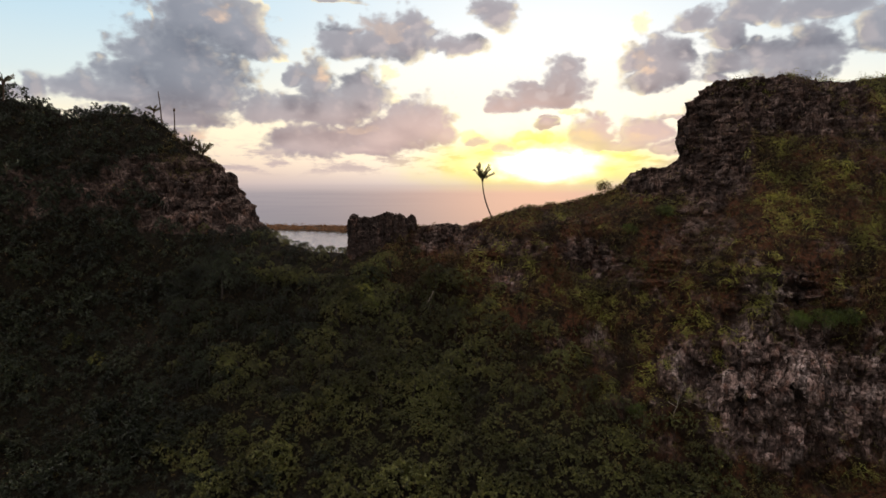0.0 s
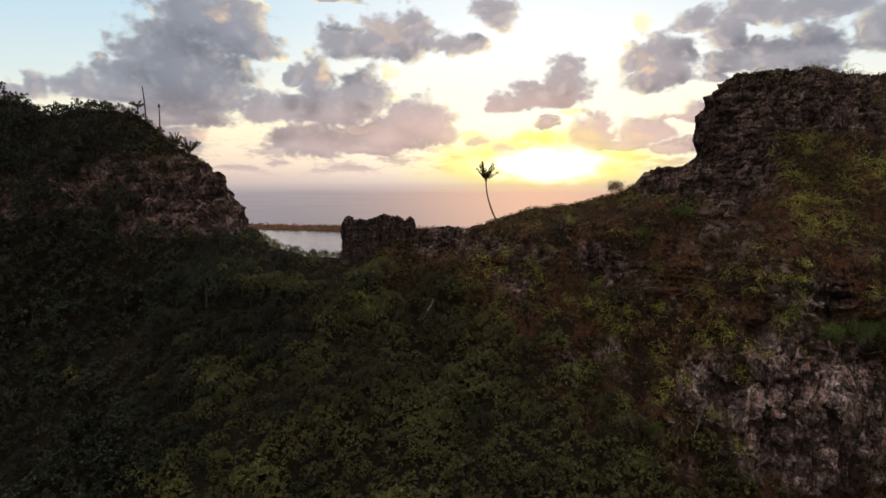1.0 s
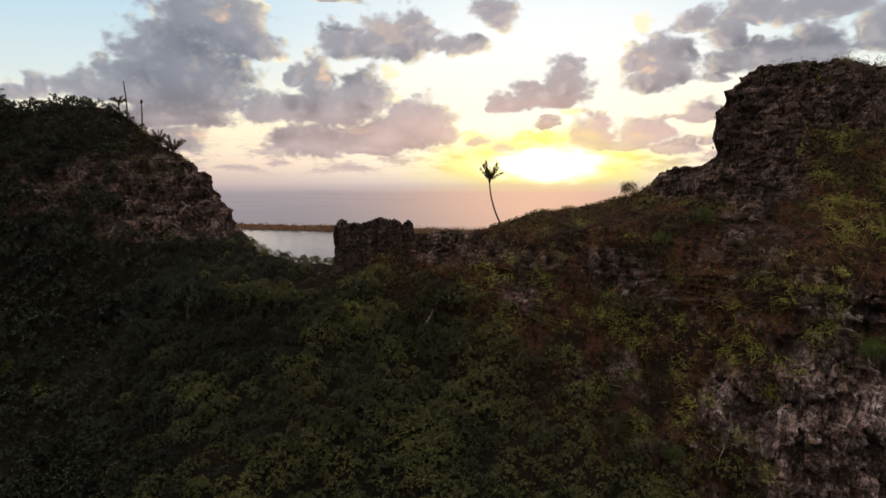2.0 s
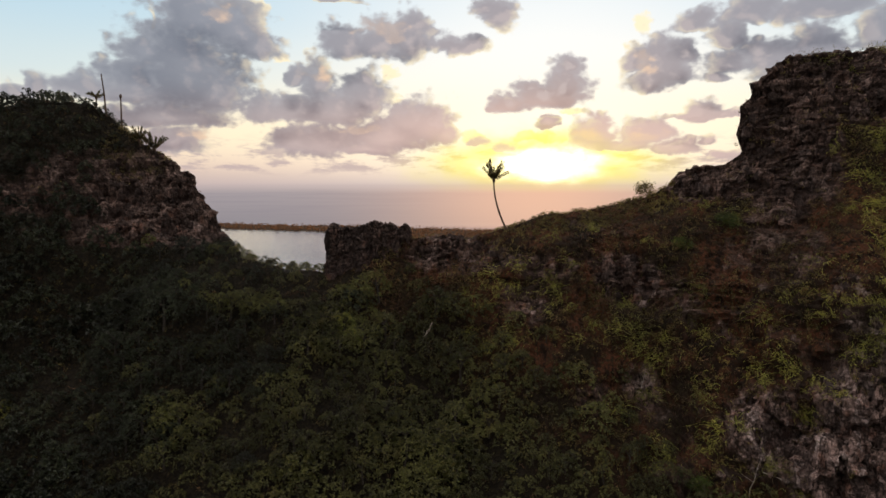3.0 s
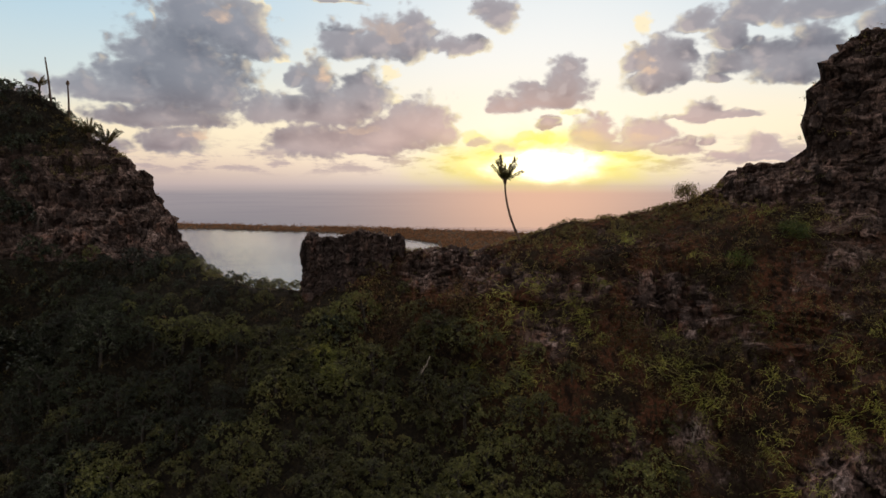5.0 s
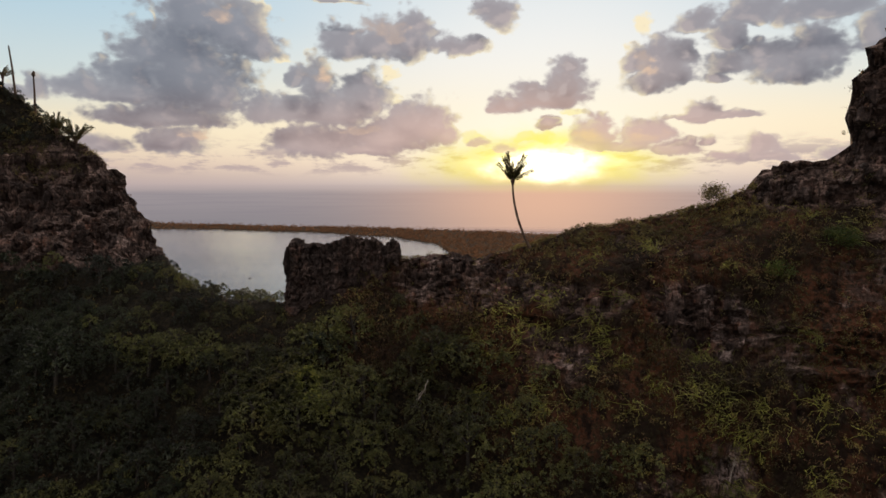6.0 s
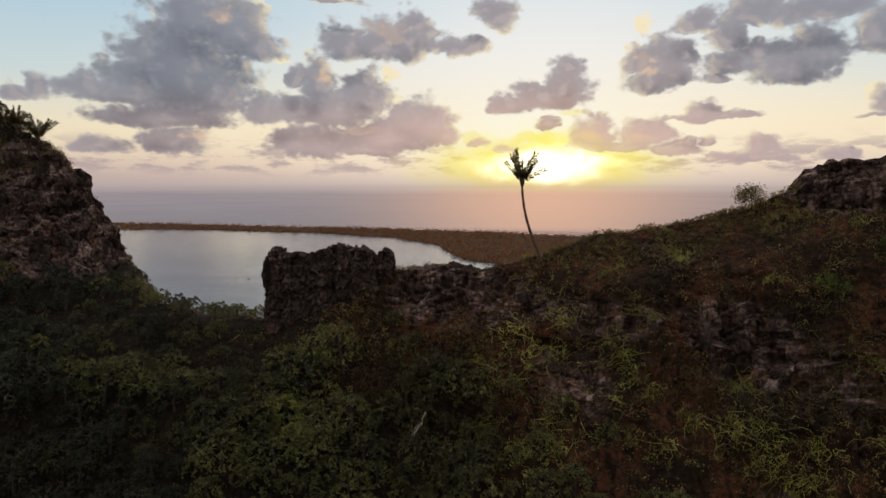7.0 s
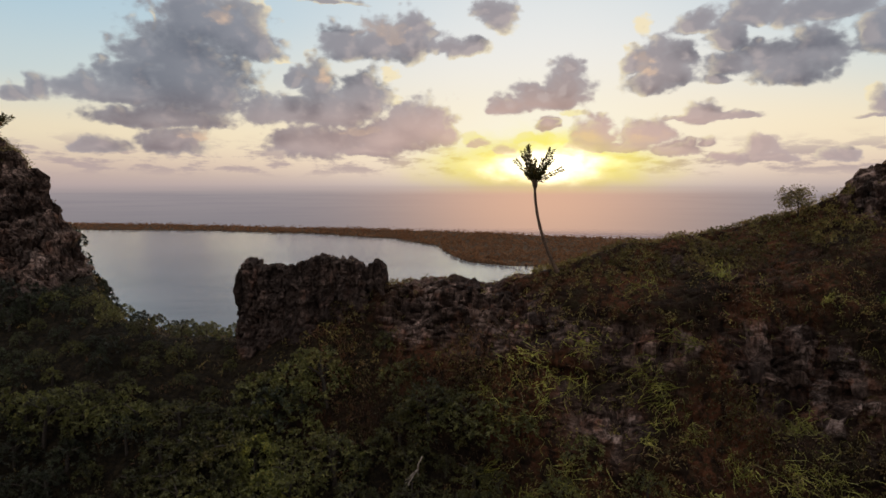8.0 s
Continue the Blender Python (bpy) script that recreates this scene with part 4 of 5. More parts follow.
# palms, stems and bare earth that the trees leave free: place, radius
CLEARINGS = [((-50.3, 128.4, 196.2), 1.7), ((-52.6, 128.8, 197.4), 1.6), ((-61.0, 130.5, 204.6), 1.8), ((-92.0, 131.5, 208.0), 2.5),
             ((-8.5, 107.5, 176.3), 2.6), ((-6.5, 103.5, 173.2), 2.2), ((-56.6, 130.4, 202.2), 1.8)]
BRIGHT_TREES = [(-13.3, 101.2, 171.2), (-61.9, 99.6, 163.0), (-56.5, 97.5, 160.5), (-29.4, 84.0, 153.2), (-11.8, 99.6, 169.6)]


def plant_forest():
    rng = np.random.default_rng(11)
    sizes = ((1.3, 2.0, 18), (1.6, 2.3, 22), (1.15, 1.7, 15), (1.8, 2.2, 24), (1.35, 2.6, 20), (1.0, 1.5, 13))
    kinds = [make_tree(rng, r, h, int(n * 1.6), 9, 0.17) for r, h, n in sizes]
    mid_kinds = [crown_leaves(rng, r, h, n, 7, 0.215)[0] for r, h, n in sizes]
    far_kinds = [crown_leaves(rng, r, h, max(9, int(n * 0.75)), 6, 0.32)[0] for r, h, n in sizes]
    weight = SEEN * FOREST_SHARE * np.clip(1.05 - BARE_MID * 1.6, 0, 1)
    p, _ = scatter(rng, 12000, weight)
    close = p[p[:, 0] > -46]
    far = p[p[:, 0] <= -46]
    p = np.concatenate([close[thin_out(close, 1.6)], far[thin_out(far, 2.3)]])
    p = p[~((p[:, 1] > 108) & (p[:, 0] > -17))]
    # the flank of the bluff above the saddle is bare
    p = p[~((p[:, 1] > 115.5) & (p[:, 0] > -43) & (p[:, 0] < -30) & (p[:, 2] > 180.2))]
    for clear, gap in CLEARINGS:
        p = p[np.linalg.norm(p - np.array(clear), axis=1) > gap]
    near = (p[:, 0] > -46) & (p[:, 1] < 113) & (p[:, 2] > 157)
    order = np.argsort(~near, kind="stable")
    p, near = p[order], near[order]
    lumps = np.clip((fbm(p * 0.21, 3, 79) - 0.3) * 2.2, 0, 1)
    # deep green trees, thickest below the bluff; their colour carries part of its shade
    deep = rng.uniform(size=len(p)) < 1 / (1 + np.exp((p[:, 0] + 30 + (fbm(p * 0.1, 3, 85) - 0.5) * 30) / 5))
    first, rest, made = {}, [], 0
    for k, at in enumerate(p):
        kind = int(rng.integers(0, 6))
        size, turn = rng.uniform(0.8, 1.25) * (1.25 if rng.uniform() < 0.15 else 1.0), rng.uniform(0, 2 * np.pi)
        size *= 0.68 + 0.55 * lumps[k]
        if at[1] > 106 and at[0] > -36:
            size = min(size, 1.0) * 0.62
        if -66 < at[0] < -36 and at[2] > 187:
            size *= 0.8
        elif at[0] < -46:
            size *= 1.2
        if near[k] and made < 300:
            made += 1
            m = Matrix.LocRotScale(Vector(at), Euler((rng.normal(0, 0.08), rng.normal(0, 0.08), turn)), Vector((size, size, size * rng.uniform(0.85, 1.15))))
            crown_sort = kind, bool(deep[k])
            if crown_sort not in first:
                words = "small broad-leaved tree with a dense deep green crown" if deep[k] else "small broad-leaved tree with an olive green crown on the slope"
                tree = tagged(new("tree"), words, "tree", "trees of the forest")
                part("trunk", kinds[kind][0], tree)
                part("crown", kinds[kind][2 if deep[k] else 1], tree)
                tree.matrix_basis = m
                first[crown_sort] = tree
            else:
                tree = copy_thing(first[crown_sort], Matrix.Identity(4))
                tree.matrix_basis = m
        else:
            rest.append((at, kind, size, turn, deep[k]))
    for k, at in enumerate(BRIGHT_TREES):
        tree = tagged(new("tree"), "small tree with a bright yellow-green crown among darker ones", "tree", "trees of the forest")
        tree.location, tree.rotation_euler = at, (0, 0, k * 1.3)
        part("trunk", kinds[k % 2][0], tree)
        part("crown", quick_mesh("crown", *crown_leaves(rng, 1.5, 2.3, 32, 16, 0.15), LEAF_BRIGHT), tree)
    pieces = ([], [])
    for at, kind, size, turn, dark in rest:
        c, s = math.cos(turn), math.sin(turn)
        v = (far_kinds if at[0] < -44 or at[2] < 151 or at[1] > 106 else mid_kinds)[kind] * size
        v = np.stack([v[:, 0] * c - v[:, 1] * s, v[:, 0] * s + v[:, 1] * c, v[:, 2]], 1) + at
        pieces[int(dark)].append((v, np.arange(len(v)).reshape(-1, 4)))
    for words, stand, leaves in (("dense olive green broad-leaved woodland on the slope", pieces[0], LEAF_FOREST), ("dense deep green woodland below the rocky bluff", pieces[1], LEAF_DEEP_DIM)):
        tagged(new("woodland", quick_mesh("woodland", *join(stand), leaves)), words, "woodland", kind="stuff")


plant_forest()


# ---- scrub, vines and grass of the open slope ----
def plant_scrub():
    rng = np.random.default_rng(23)
    open_slope = SEEN * np.clip(1.1 - FOREST_SHARE, 0.05, 1) * np.clip(1.0 - BARE_MID * 1.25, 0.03, 1)
    lumps = fbm(MID.reshape(-1, 3) * 0.33, 3, 81).reshape(AREA.shape)
    p, nrm = scatter(rng, 12500, open_slope * np.clip((lumps - 0.40) * 9, 0.10, 1))
    # a thick fringe along the crest
    fringe = SEEN * np.clip((MID[..., 0] - 3) / 8, 0, 1) * (MID[..., 0] < 33) * np.clip((MID[..., 1] - 105.5) / 2, 0, 1) * (MID[..., 1] < 116) * (MID[..., 2] > 179)
    more, more_nrm = scatter(rng, 1300, fringe * np.clip((lumps - 0.34) * 6, 0.15, 1))
    more[:, 2] -= rng.uniform(0.0, 0.3, len(more))
    p, nrm = np.concatenate([p, more]), np.concatenate([nrm, more_nrm])
    fringe = SEEN * (MID[..., 0] > -58) * (MID[..., 0] < -47) * np.clip((MID[..., 1] - 121) / 4, 0, 1) * (MID[..., 1] < 133) * (MID[..., 2] > 188)
    more, more_nrm = scatter(rng, 380, fringe * np.clip((lumps - 0.36) * 6, 0.05, 1))
    p, nrm = np.concatenate([p, more]), np.concatenate([nrm, more_nrm])
    clear = (p[:, 0] > -46) & (p[:, 0] < -33) & (p[:, 1] > 114) & (p[:, 2] > 182)
    p, nrm = p[~clear], nrm[~clear]
    thicket = SEEN * (MID[..., 0] > 38) * (MID[..., 2] > 174) * np.clip(1.1 - BARE_MID * 1.5, 0, 1) * np.clip((lumps - 0.36) * 7, 0.15, 1)
    more, more_nrm = scatter(rng, 2600, thicket)
    p, nrm = np.concatenate([p, more]), np.concatenate([nrm, more_nrm])
    per = 15
    k = len(p)
    size = rng.uniform(0.28, 0.75, k) * np.where((p[:, 1] > 106) & (p[:, 0] > -5) & (p[:, 0] < 33), 0.6, 1.0)
    out = rng.normal(size=(k, per, 3))
    out = unit(out + nrm[:, None] * 0.8 + np.array([0, 0, 0.5]))
    at = p[:, None] + nrm[:, None] * 0.15 + out * size[:, None, None] * rng.uniform(0.4, 1.0, (k, per, 1))
    face = unit(out + rng.normal(size=out.shape) * 0.4).reshape(-1, 3)
    v, q = leaf_quads(rng, at.reshape(-1, 3), rng.normal(size=face.shape) + face * 0.4, 0.18, 0.10, 0.15, face)
    tagged(new("scrub", quick_mesh("scrub", v, q, LEAF_SCRUB)), "low olive-green scrub and ferns clinging to the steep slope", "scrub", kind="stuff")

    # strands of creeper that arch over the scrub and hang down the face
    patch = fbm(MID.reshape(-1, 3) * 0.17, 3, 87).reshape(AREA.shape)
    weight = open_slope * np.clip((patch - 0.47) * 14, 0.03, 1) * (MID[..., 0] > -14) * np.where((MID[..., 0] > 42) & (MID[..., 2] > 174), 2.2, 1.0)
    weight = weight * (FOREST_SHARE < 0.5) * ~((MID[..., 1] > 105) & (MID[..., 0] < 36)) * ~((MID[..., 0] < 50) & (MID[..., 2] > 191))
    heads, heads_nrm = scatter(rng, 620, weight)
    keep = thin_out(heads, 1.5)
    heads, heads_nrm = heads[keep], heads_nrm[keep]
    p, nrm = scatter(rng, 1500, weight)
    strands = [(at, nr, rng.normal(0, 0.8), rng.uniform(0.6, 2.0)) for at, nr in zip(p, nrm)]
    for head, nr in zip(heads, heads_nrm):
        sweep, wide = rng.normal(0, 0.9), rng.uniform(0.5, 1.3)
        lift = rng.uniform(0.1, 0.6)
        for _ in range(int(wide * rng.uniform(22, 40))):
            off = rng.normal(0, wide * 0.6, 3)
            off = off - nr * np.dot(off, nr) * 0.8
            strands.append((head + off + nr * rng.uniform(0, lift), nr, sweep + rng.normal(0, 1.2), rng.uniform(0.3, 1.5)))
    pieces = []
    steps = 6
    for at, nr, drift, length in strands:
        w = np.linspace(0, 1, steps)
        arch = np.sin(w * np.pi * rng.uniform(0.6, 0.95)) * rng.uniform(0.2, 0.7)
        bend = np.cumsum(rng.normal(0, 0.16, (steps, 3)), 0)
        path = at + nr * (0.1 + arch[:, None]) + np.stack([drift * w * length * 0.7, np.zeros(steps), -w * length * 0.6 + arch * 0.5], 1) + bend
        path[:, 1] += (path[:, 2] - at[2]) * 0.45 * w
        pieces.append(tube(path, np.linspace(0.024, 0.012, steps), 3))
        kleaf = 4
        at2 = path[rng.integers(0, steps, kleaf)] + rng.normal(0, 0.08, (kleaf, 3))
        pieces.append(leaf_quads(rng, at2, rng.normal(size=(kleaf, 3)), 0.13, 0.07, 0.2))
    tagged(new("creeper", quick_mesh("creeper", *join(pieces), LEAF_VINE)), "tangled yellow-green creeper strands over the slope", "creeper", kind="stuff")

    # dry grass and ferns, in tufts
    patch = fbm(MID.reshape(-1, 3) * 0.13 + 40, 3, 93).reshape(AREA.shape)
    weight = SEEN * np.clip((patch - 0.42) * 5, 0.06, 1) * np.clip(1.15 - FOREST_SHARE, 0.12, 1) * np.clip(1.0 - BARE_MID * 0.9, 0.1, 1)
    for spot, wide in (((-8.5, 107.5, 176.3), 2.4), ((-6.5, 103.5, 173.2), 2.0), ((1.8, 105.8, 177.3), 2.2), ((20, 99, 174), 2.0)):
        weight = weight + 5 * np.exp(-np.sum((MID - np.array(spot)) ** 2, -1) / wide ** 2)
    p, nrm = scatter(rng, 14000, weight)
    blades = 7
    at = np.repeat(p, blades, 0) + rng.normal(0, 0.12, (len(p) * blades, 3))
    ways = np.repeat(nrm * 0.4 + np.array([0, 0, 0.9]), blades, 0) + rng.normal(0, 0.45, (len(p) * blades, 3))
    v, q = leaf_quads(rng, at, ways, 0.55, 0.065, 0.35)
    tagged(new("dry_grass", quick_mesh("dry_grass", v, q, LEAF_DRY)), "brown dry grass and dead ferns in tufts", "grass", kind="stuff")


plant_scrub()


def plant_backslopes():
    """Coarser bushes over the far flanks of the island."""
    rng = np.random.default_rng(29)
    weight = (~SEEN) * (np.abs(MID[..., 0]) < 260) * (MID[..., 1] > -120) * (MID[..., 1] < 260) * (MID[..., 2] > 20)
    weight = weight * np.where((np.abs(MID[..., 0]) < 110) & (MID[..., 1] > -40) & (MID[..., 1] < 150), 4.0, 1.0)
    p, nrm = scatter(rng, 4200, weight)
    per = 10
    out = unit(rng.normal(size=(len(p), per, 3)) + np.array([0, 0, 0.7]))
    at = p[:, None] + out * rng.uniform(0.4, 1.3, (len(p), per, 1))
    face = unit(out + rng.normal(size=out.shape) * 0.4).reshape(-1, 3)
    v, q = leaf_quads(rng, at.reshape(-1, 3), rng.normal(size=face.shape) + face * 0.4, 0.85, 0.55, 0.15, face)
    tagged(new("undergrowth", quick_mesh("undergrowth", v, q, LEAF_FOREST)), "dark green bushes on the flanks of the island", "bushes", kind="stuff")


plant_backslopes()


# ---- palms ----
def frond_mesh(rng, length, arch, leaflet):
    """A feather-shaped palm leaf that grows along +x and bends down."""
    steps = 12
    w = np.linspace(0, 1, steps)
    path = np.stack([w * length * np.cos(arch * w * 0.8), np.zeros(steps), length * (0.35 * w - arch * 0.55 * w ** 2)], 1)
    rachis = quick_mesh("frond", *tube(path, np.linspace(0.035, 0.008, steps), 4), LEAF_PALM)
    k = 92
    s = np.repeat(np.linspace(0.12, 1, k // 2), 2)
    at = np.stack([np.interp(s, w, path[:, m]) for m in range(3)], 1)
    side = np.tile([1.0, -1.0], k // 2)
    ways = np.stack([np.full(k, 0.6), side * 0.75, rng.normal(-0.1, 0.2, k)], 1)
    return rachis, quick_mesh("leaf_blade", *leaf_quads(rng, at, ways, leaflet, 0.10, 0.15), LEAF_PALM)


def build_palm(at, label, bend, height, girth, fronds, length, seed):
    """fronds: for each leaf the way it points round the stem, how steeply it rises, and its share of the full length."""
    rng = np.random.default_rng(seed)
    palm = tagged(new("palm_tree"), label, "palm tree")
    palm.location = at
    w = np.linspace(0, 1, 18)
    sway = 1 - (1 - w) ** 1.9
    path = np.stack([bend[0] * sway, bend[1] * sway, -0.5 + (height + 0.5) * w], 1)
    rings = girth * (1.2 - 0.4 * w) * (1 + 0.06 * np.sin(np.arange(18) * 2.2))
    rings[0] = girth * 1.6
    part("trunk", quick_mesh("trunk", *tube(path, rings, 9), PALM_BARK, True), palm)
    top = path[-1]
    heart = quick_mesh("crown_shaft", *tube([top + (0, 0, -0.25), top + (0, 0, 0.1), top + (0, 0, 0.45), top + (0, 0, 0.9)], [girth * 0.85, girth * 1.7, girth * 1.5, girth * 0.3], 8), PALM_BARK, True)
    part("crown_shaft", heart, palm)
    meshes = [frond_mesh(rng, length, a, length * 0.14) for a in (0.12, 0.3, 0.5)]
    for k, (spin, rise, share) in enumerate(fronds):
        kind = 0 if rise > 65 else 1 if rise > 35 else 2
        f = part("frond", meshes[kind][0], palm)
        part("leaf_blade", meshes[kind][1], f)
        f.matrix_basis = Matrix.Translation(Vector(top) + Vector((0, 0, 0.15 + 0.25 * rng.uniform()))) @ pose(0, 0, 0, 0, 0, spin) @ pose(0, 0, 0, 0, 13 - rise, 0) @ pose(0, 0, 0, (55, -50, 70)[k % 3], 0, 0) @ Matrix.Diagonal((share, share, share, 1))
    return palm


def fan(seed, count, low, high):
    """Leaves all round the stem, between two slopes."""
    rng = np.random.default_rng(seed)
    return [(360 * (k * 0.382 + rng.uniform(-0.05, 0.05)), rng.uniform(low, high), rng.uniform(0.75, 1.1)) for k in range(count)]


# a tight tuft of upright leaves, short ones in its heart, and three that stand away
TUFT = [(185, 75, 0.92), (170, 70, 0.80), (5, 75, 1.0), (352, 70, 0.86), (90, 86, 1.0), (270, 84, 0.98), (200, 62, 0.46), (160, 56, 0.44), (20, 64, 0.48), (340, 56, 0.44),
        (270, 64, 0.52), (95, 66, 0.52), (190, 50, 0.36), (-10, 50, 0.38), (300, 74, 0.68), (178, 74, 0.70), (3, 74, 0.68), (120, 76, 0.72),
        (184, 57, 0.84), (-4, 58, 0.84), (2, 38, 0.84)]
build_palm((8.75, 107.4, 184.75), "tall slender coconut palm leaning on the ridge against the sunset", (-1.8, 0.4), 6.2, 0.125, TUFT, 2.75, 5)
build_palm((-50.3, 128.4, 195.9), "young feathery palm on the edge of the bluff", (0.25, 0.0), 0.5, 0.16, fan(6, 14, 48, 82), 2.7, 6)
build_palm((-52.6, 128.8, 197.4), "young feathery palm on the edge of the bluff", (-0.2, 0.0), 0.5, 0.16, fan(7, 13, 48, 80), 2.3, 7)
build_palm((-61.0, 130.5, 204.6), "low palm among the bushes on top of the bluff", (0.2, 0.0), 0.8, 0.12, fan(8, 9, 28, 58), 1.8, 8)
build_palm((-93.0, 131.5, 208.2), "bushy palm standing on top of the bluff", (0.2, 0.0), 3.4, 0.16, fan(9, 14, 24, 52), 2.6, 9)


def build_snag(at, tip, girth, label, knob):
    """A dead palm stem without its crown."""
    snag = tagged(new("dead_palm"), label, "dead tree")
    snag.location = at
    path = [np.array([0, 0, -0.8]), np.array(tip) * 0.5 + (0.06, 0, 0), np.array(tip)]
    part("trunk", quick_mesh("trunk", *tube(path, [girth * 1.3, girth, girth * 0.75], 8), PALM_BARK, True), snag)
    if knob:
        k = np.array(tip)
        part("stump_of_crown", quick_mesh("stump_of_crown", *tube([k + (0, 0, -0.3), k, k + (0.05, 0, 0.3), k + (0.05, 0, 0.5)], [0.1, 0.26, 0.2, 0.05], 7), PALM_BARK), snag)
    return snag


build_snag((-59.2, 130.5, 203.3), (-0.5, 0, 6.4), 0.13, "bare dead palm stem standing tall on the bluff", False)
build_snag((-56.6, 130.4, 201.2), (0.1, 0, 4.6), 0.13, "shorter dead palm stem with a ragged top", True)


# ---- a round bush on the ridge ----
def build_bush(at, radius, height, label, seed, material_of_leaves):
    rng = np.random.default_rng(seed)
    bush = tagged(new("bush"), label, "bush")
    bush.location = at
    part("stem", quick_mesh("stem", *join([tube(a, [q * 0.5 for q in b], 5) for a, b in limb_paths(rng, height, radius, 6)]), BARK, True), bush)
    pieces = []
    for k in range(60):
        out = unit(rng.normal(size=3) + np.array([0, 0, 0.3]))
        centre = np.array([0, 0, height * 0.62]) + out * np.array([radius, radius, height * 0.42]) * rng.uniform(0.45, 1.0)
        at2 = centre + rng.normal(0, radius * 0.13, (34, 3))
        pieces.append(leaf_quads(rng, at2, rng.normal(size=(34, 3)), 0.16, 0.09, 0.2))
    part("leaves", quick_mesh("leaves", *join(pieces), material_of_leaves), bush)


build_bush((50.2, 84.6, 169.6), 2.0, 2.6, "fresh green bush overhanging the cliff", 41, LEAF_GREEN)
build_bush((53.6, 84.2, 169.9), 2.3, 2.8, "fresh green bush overhanging the cliff", 42, LEAF_GREEN)
build_bush((57.2, 84.5, 170.2), 2.0, 2.4, "fresh green bush overhanging the cliff", 43, LEAF_GREEN)
build_bush((28.6, 87.6, 155.6), 1.5, 2.2, "fresh green bush at the foot of the cliff", 44, LEAF_GREEN)
build_bush((31.2, 101.6, 181.8), 1.6, 1.8, "fresh green bush on the open slope", 45, LEAF_GREEN)
build_bush((37.2, 101.5, 184.8), 1.9, 2.0, "fresh green bush on the open slope", 46, LEAF_GREEN)
build_bush((29.4, 111.3, 188.2), 1.6, 2.7, "rounded airy bush on the crest of the ridge", 31, LEAF_SCRUB)


# ---- loose and jutting stones of the cliffs ----
def stone_mesh(rng):
    """An angular stone: a box with cut corners, pushed out of true."""
    bm = bmesh.new()
    bmesh.ops.create_cube(bm, size=1.0)
    bmesh.ops.bevel(bm, geom=bm.verts[:] + bm.edges[:], offset=0.12, segments=1, affect="EDGES")
    for v in bm.verts:
        v.co += Vector(rng.normal(0, 0.055, 3))
    me = bpy.data.meshes.new("stone")
    bm.to_mesh(me)
    bm.free()
    me.materials.append(ROCK)
    return me


def set_stones():
    rng = np.random.default_rng(47)
    kinds = [stone_mesh(rng) for _ in range(8)]
    weight = SEEN * np.clip((BARE_MID - 0.45) * 3, 0, 1) * (MID[..., 1] < 128)
    weight = weight * (np.arange(weight.shape[0]) > 76)[:, None]
    p, nrm = scatter(rng, 290, weight)
    for at, nr in zip(p, nrm):
        big = rng.uniform(0.35, 1.0)
        m = Matrix.LocRotScale(Vector(at + nr * big * 0.05), Euler((rng.normal(0, 0.25), rng.normal(0, 0.25), rng.uniform(0, 6.28))), Vector((big, big * 0.8, big * rng.uniform(0.6, 1.6))))
        part("stone", kinds[int(rng.integers(0, 8))], ridge).matrix_basis = m
    raw = []
    for me in kinds:
        me.calc_loop_triangles()
        v = np.zeros(len(me.vertices) * 3)
        me.vertices.foreach_get("co", v)
        t = np.zeros(len(me.loop_triangles) * 3, np.int32)
        me.loop_triangles.foreach_get("vertices", t)
        raw.append((v.reshape(-1, 3), t.reshape(-1, 3)))
    p, nrm = scatter(rng, 1300, weight * np.where((MID[..., 0] > 28) & (MID[..., 2] < 180), 2.0, 1.0))
    pieces = []
    for at, nr in zip(p, nrm):
        v, t = raw[int(rng.integers(0, 8))]
        size = rng.uniform(0.18, 0.62) * np.array([1, 0.8, rng.uniform(0.6, 1.9)])
        turn = np.array(Euler((rng.normal(0, 0.3), rng.normal(0, 0.3), rng.uniform(0, 6.28))).to_matrix())
        pieces.append(((v * size) @ turn.T + at, t))
    rubble = quick_mesh("rubble", *join(pieces), ROCK)
    tagged(new("rubble", rubble), "small dark stones sticking out of the cliff faces", "stones", kind="stuff")


set_stones()


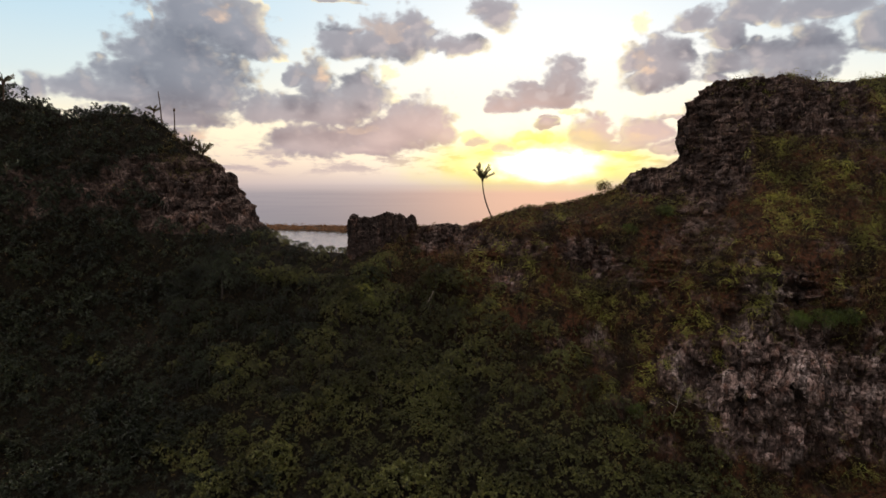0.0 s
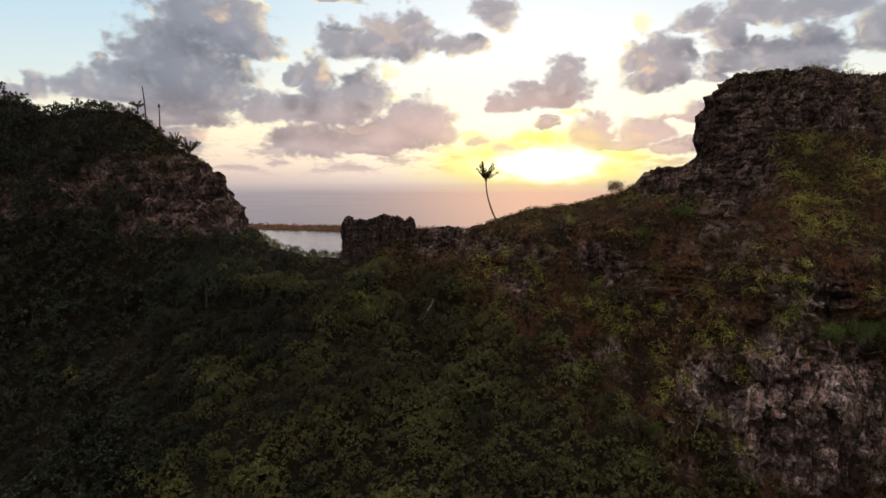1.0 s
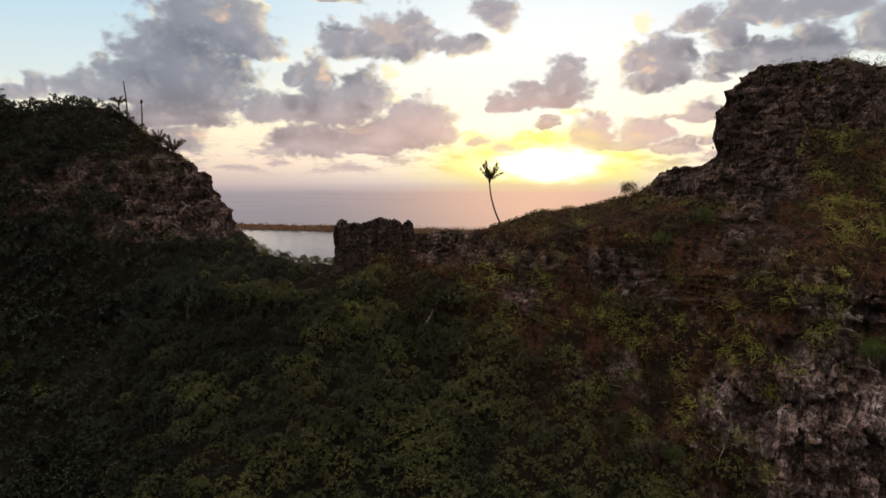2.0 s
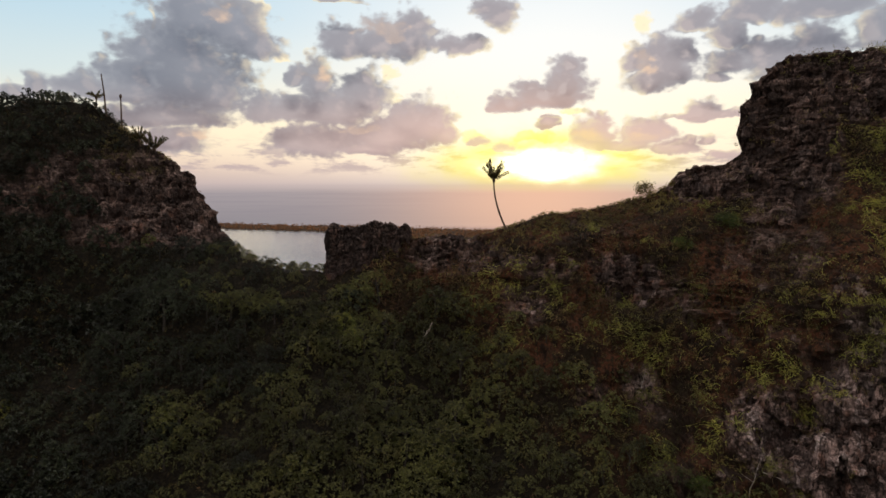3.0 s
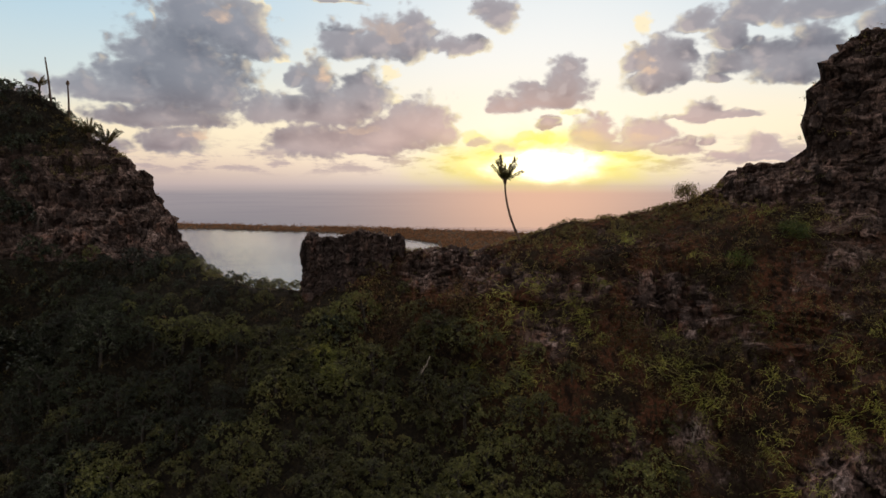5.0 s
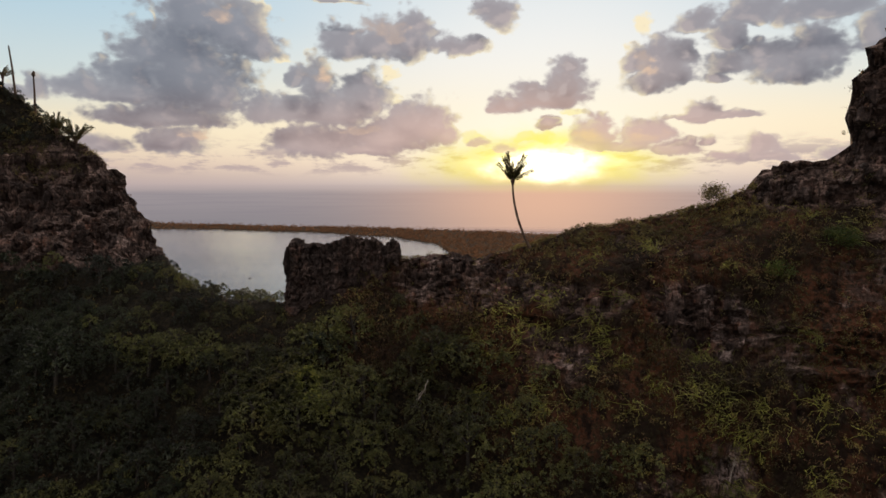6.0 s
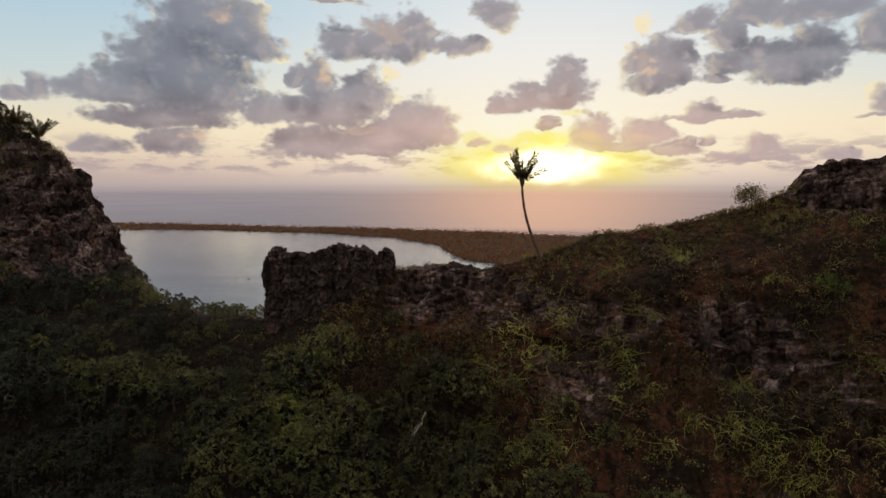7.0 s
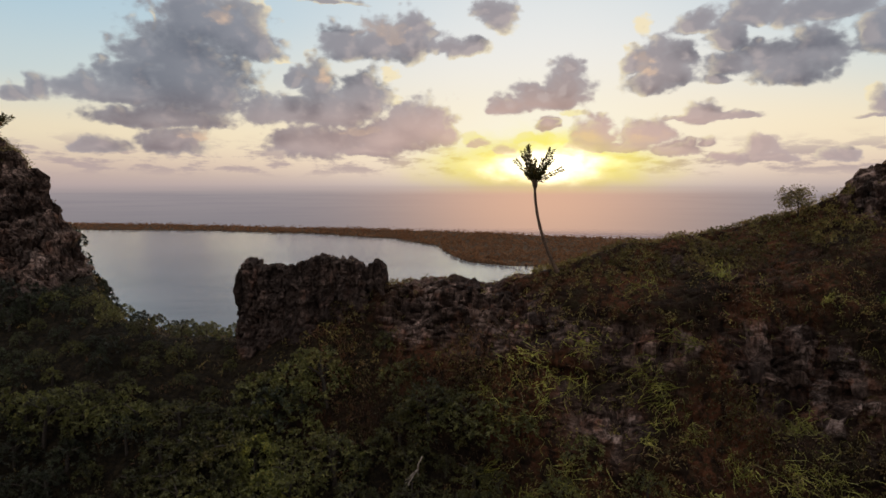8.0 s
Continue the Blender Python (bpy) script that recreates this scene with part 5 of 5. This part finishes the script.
# ---- dead branches and a boat ----
def build_branch(at, reach, label, seed):
    rng = np.random.default_rng(seed)
    branch = tagged(new("dead_branch"), label, "branch")
    branch.location = at
    reach = np.array(reach)
    w = np.linspace(0, 1, 7)[:, None]
    main = reach * w + np.cumsum(rng.normal(0, 0.07, (7, 3)), 0)
    limb = part("limb", quick_mesh("limb", *tube(main, np.linspace(0.07, 0.025, 7), 5), DEAD_WOOD, True), branch)
    for k in (2, 3, 4, 5):
        way = reach * 0.25 + rng.normal(0, 0.45, 3)
        twig = main[k] + way * np.linspace(0, 1, 4)[:, None] + np.cumsum(rng.normal(0, 0.04, (4, 3)), 0)
        part("twig", quick_mesh("twig", *tube(twig, np.linspace(0.03, 0.012, 4), 4), DEAD_WOOD, True), limb)


build_branch((33.6, 86.6, 155.6), (0.7, -0.3, 4.6), "pale leafless branch leaning against the cliff", 3)
build_branch((35.4, 86.8, 158.6), (2.6, -0.3, -0.7), "pale leafless branch lying across the cliff foot", 4)
build_branch((-1.5, 100.4, 172.6), (-0.8, -0.8, -1.6), "short pale dead branch among dry ferns", 5)
build_branch((24.0, 94.0, 166.0), (0.2, -0.5, 2.2), "pale broken stick in the scrub", 6)


def build_boat():
    boat = tagged(new("boat"), "small dark open boat lying in the lagoon", "boat")
    boat.location = (-405, 1300, 0)
    boat.rotation_euler = (0, 0, 0.6)
    bm = bmesh.new()
    bmesh.ops.create_cube(bm, size=1.0)
    bmesh.ops.subdivide_edges(bm, edges=bm.edges[:], cuts=4, use_grid_fill=True)
    for v in bm.verts:
        u = v.co.x * 2
        v.co = Vector((v.co.x * 6.5, v.co.y * 1.9 * (1 - 0.75 * u ** 4) * (0.75 + 0.5 * v.co.z), v.co.z * 1.0 + 0.35 + 0.25 * u * u))
    me = bpy.data.meshes.new("hull")
    bm.to_mesh(me)
    bm.free()
    me.materials.append(PALM_BARK)
    part("hull", me, boat)
    part("mast", quick_mesh("mast", *tube([(0.4, 0, 0.5), (0.4, 0, 3.0), (0.4, 0, 5.0)], [0.14, 0.12, 0.08], 6), PALM_BARK, True), boat)


build_boat()
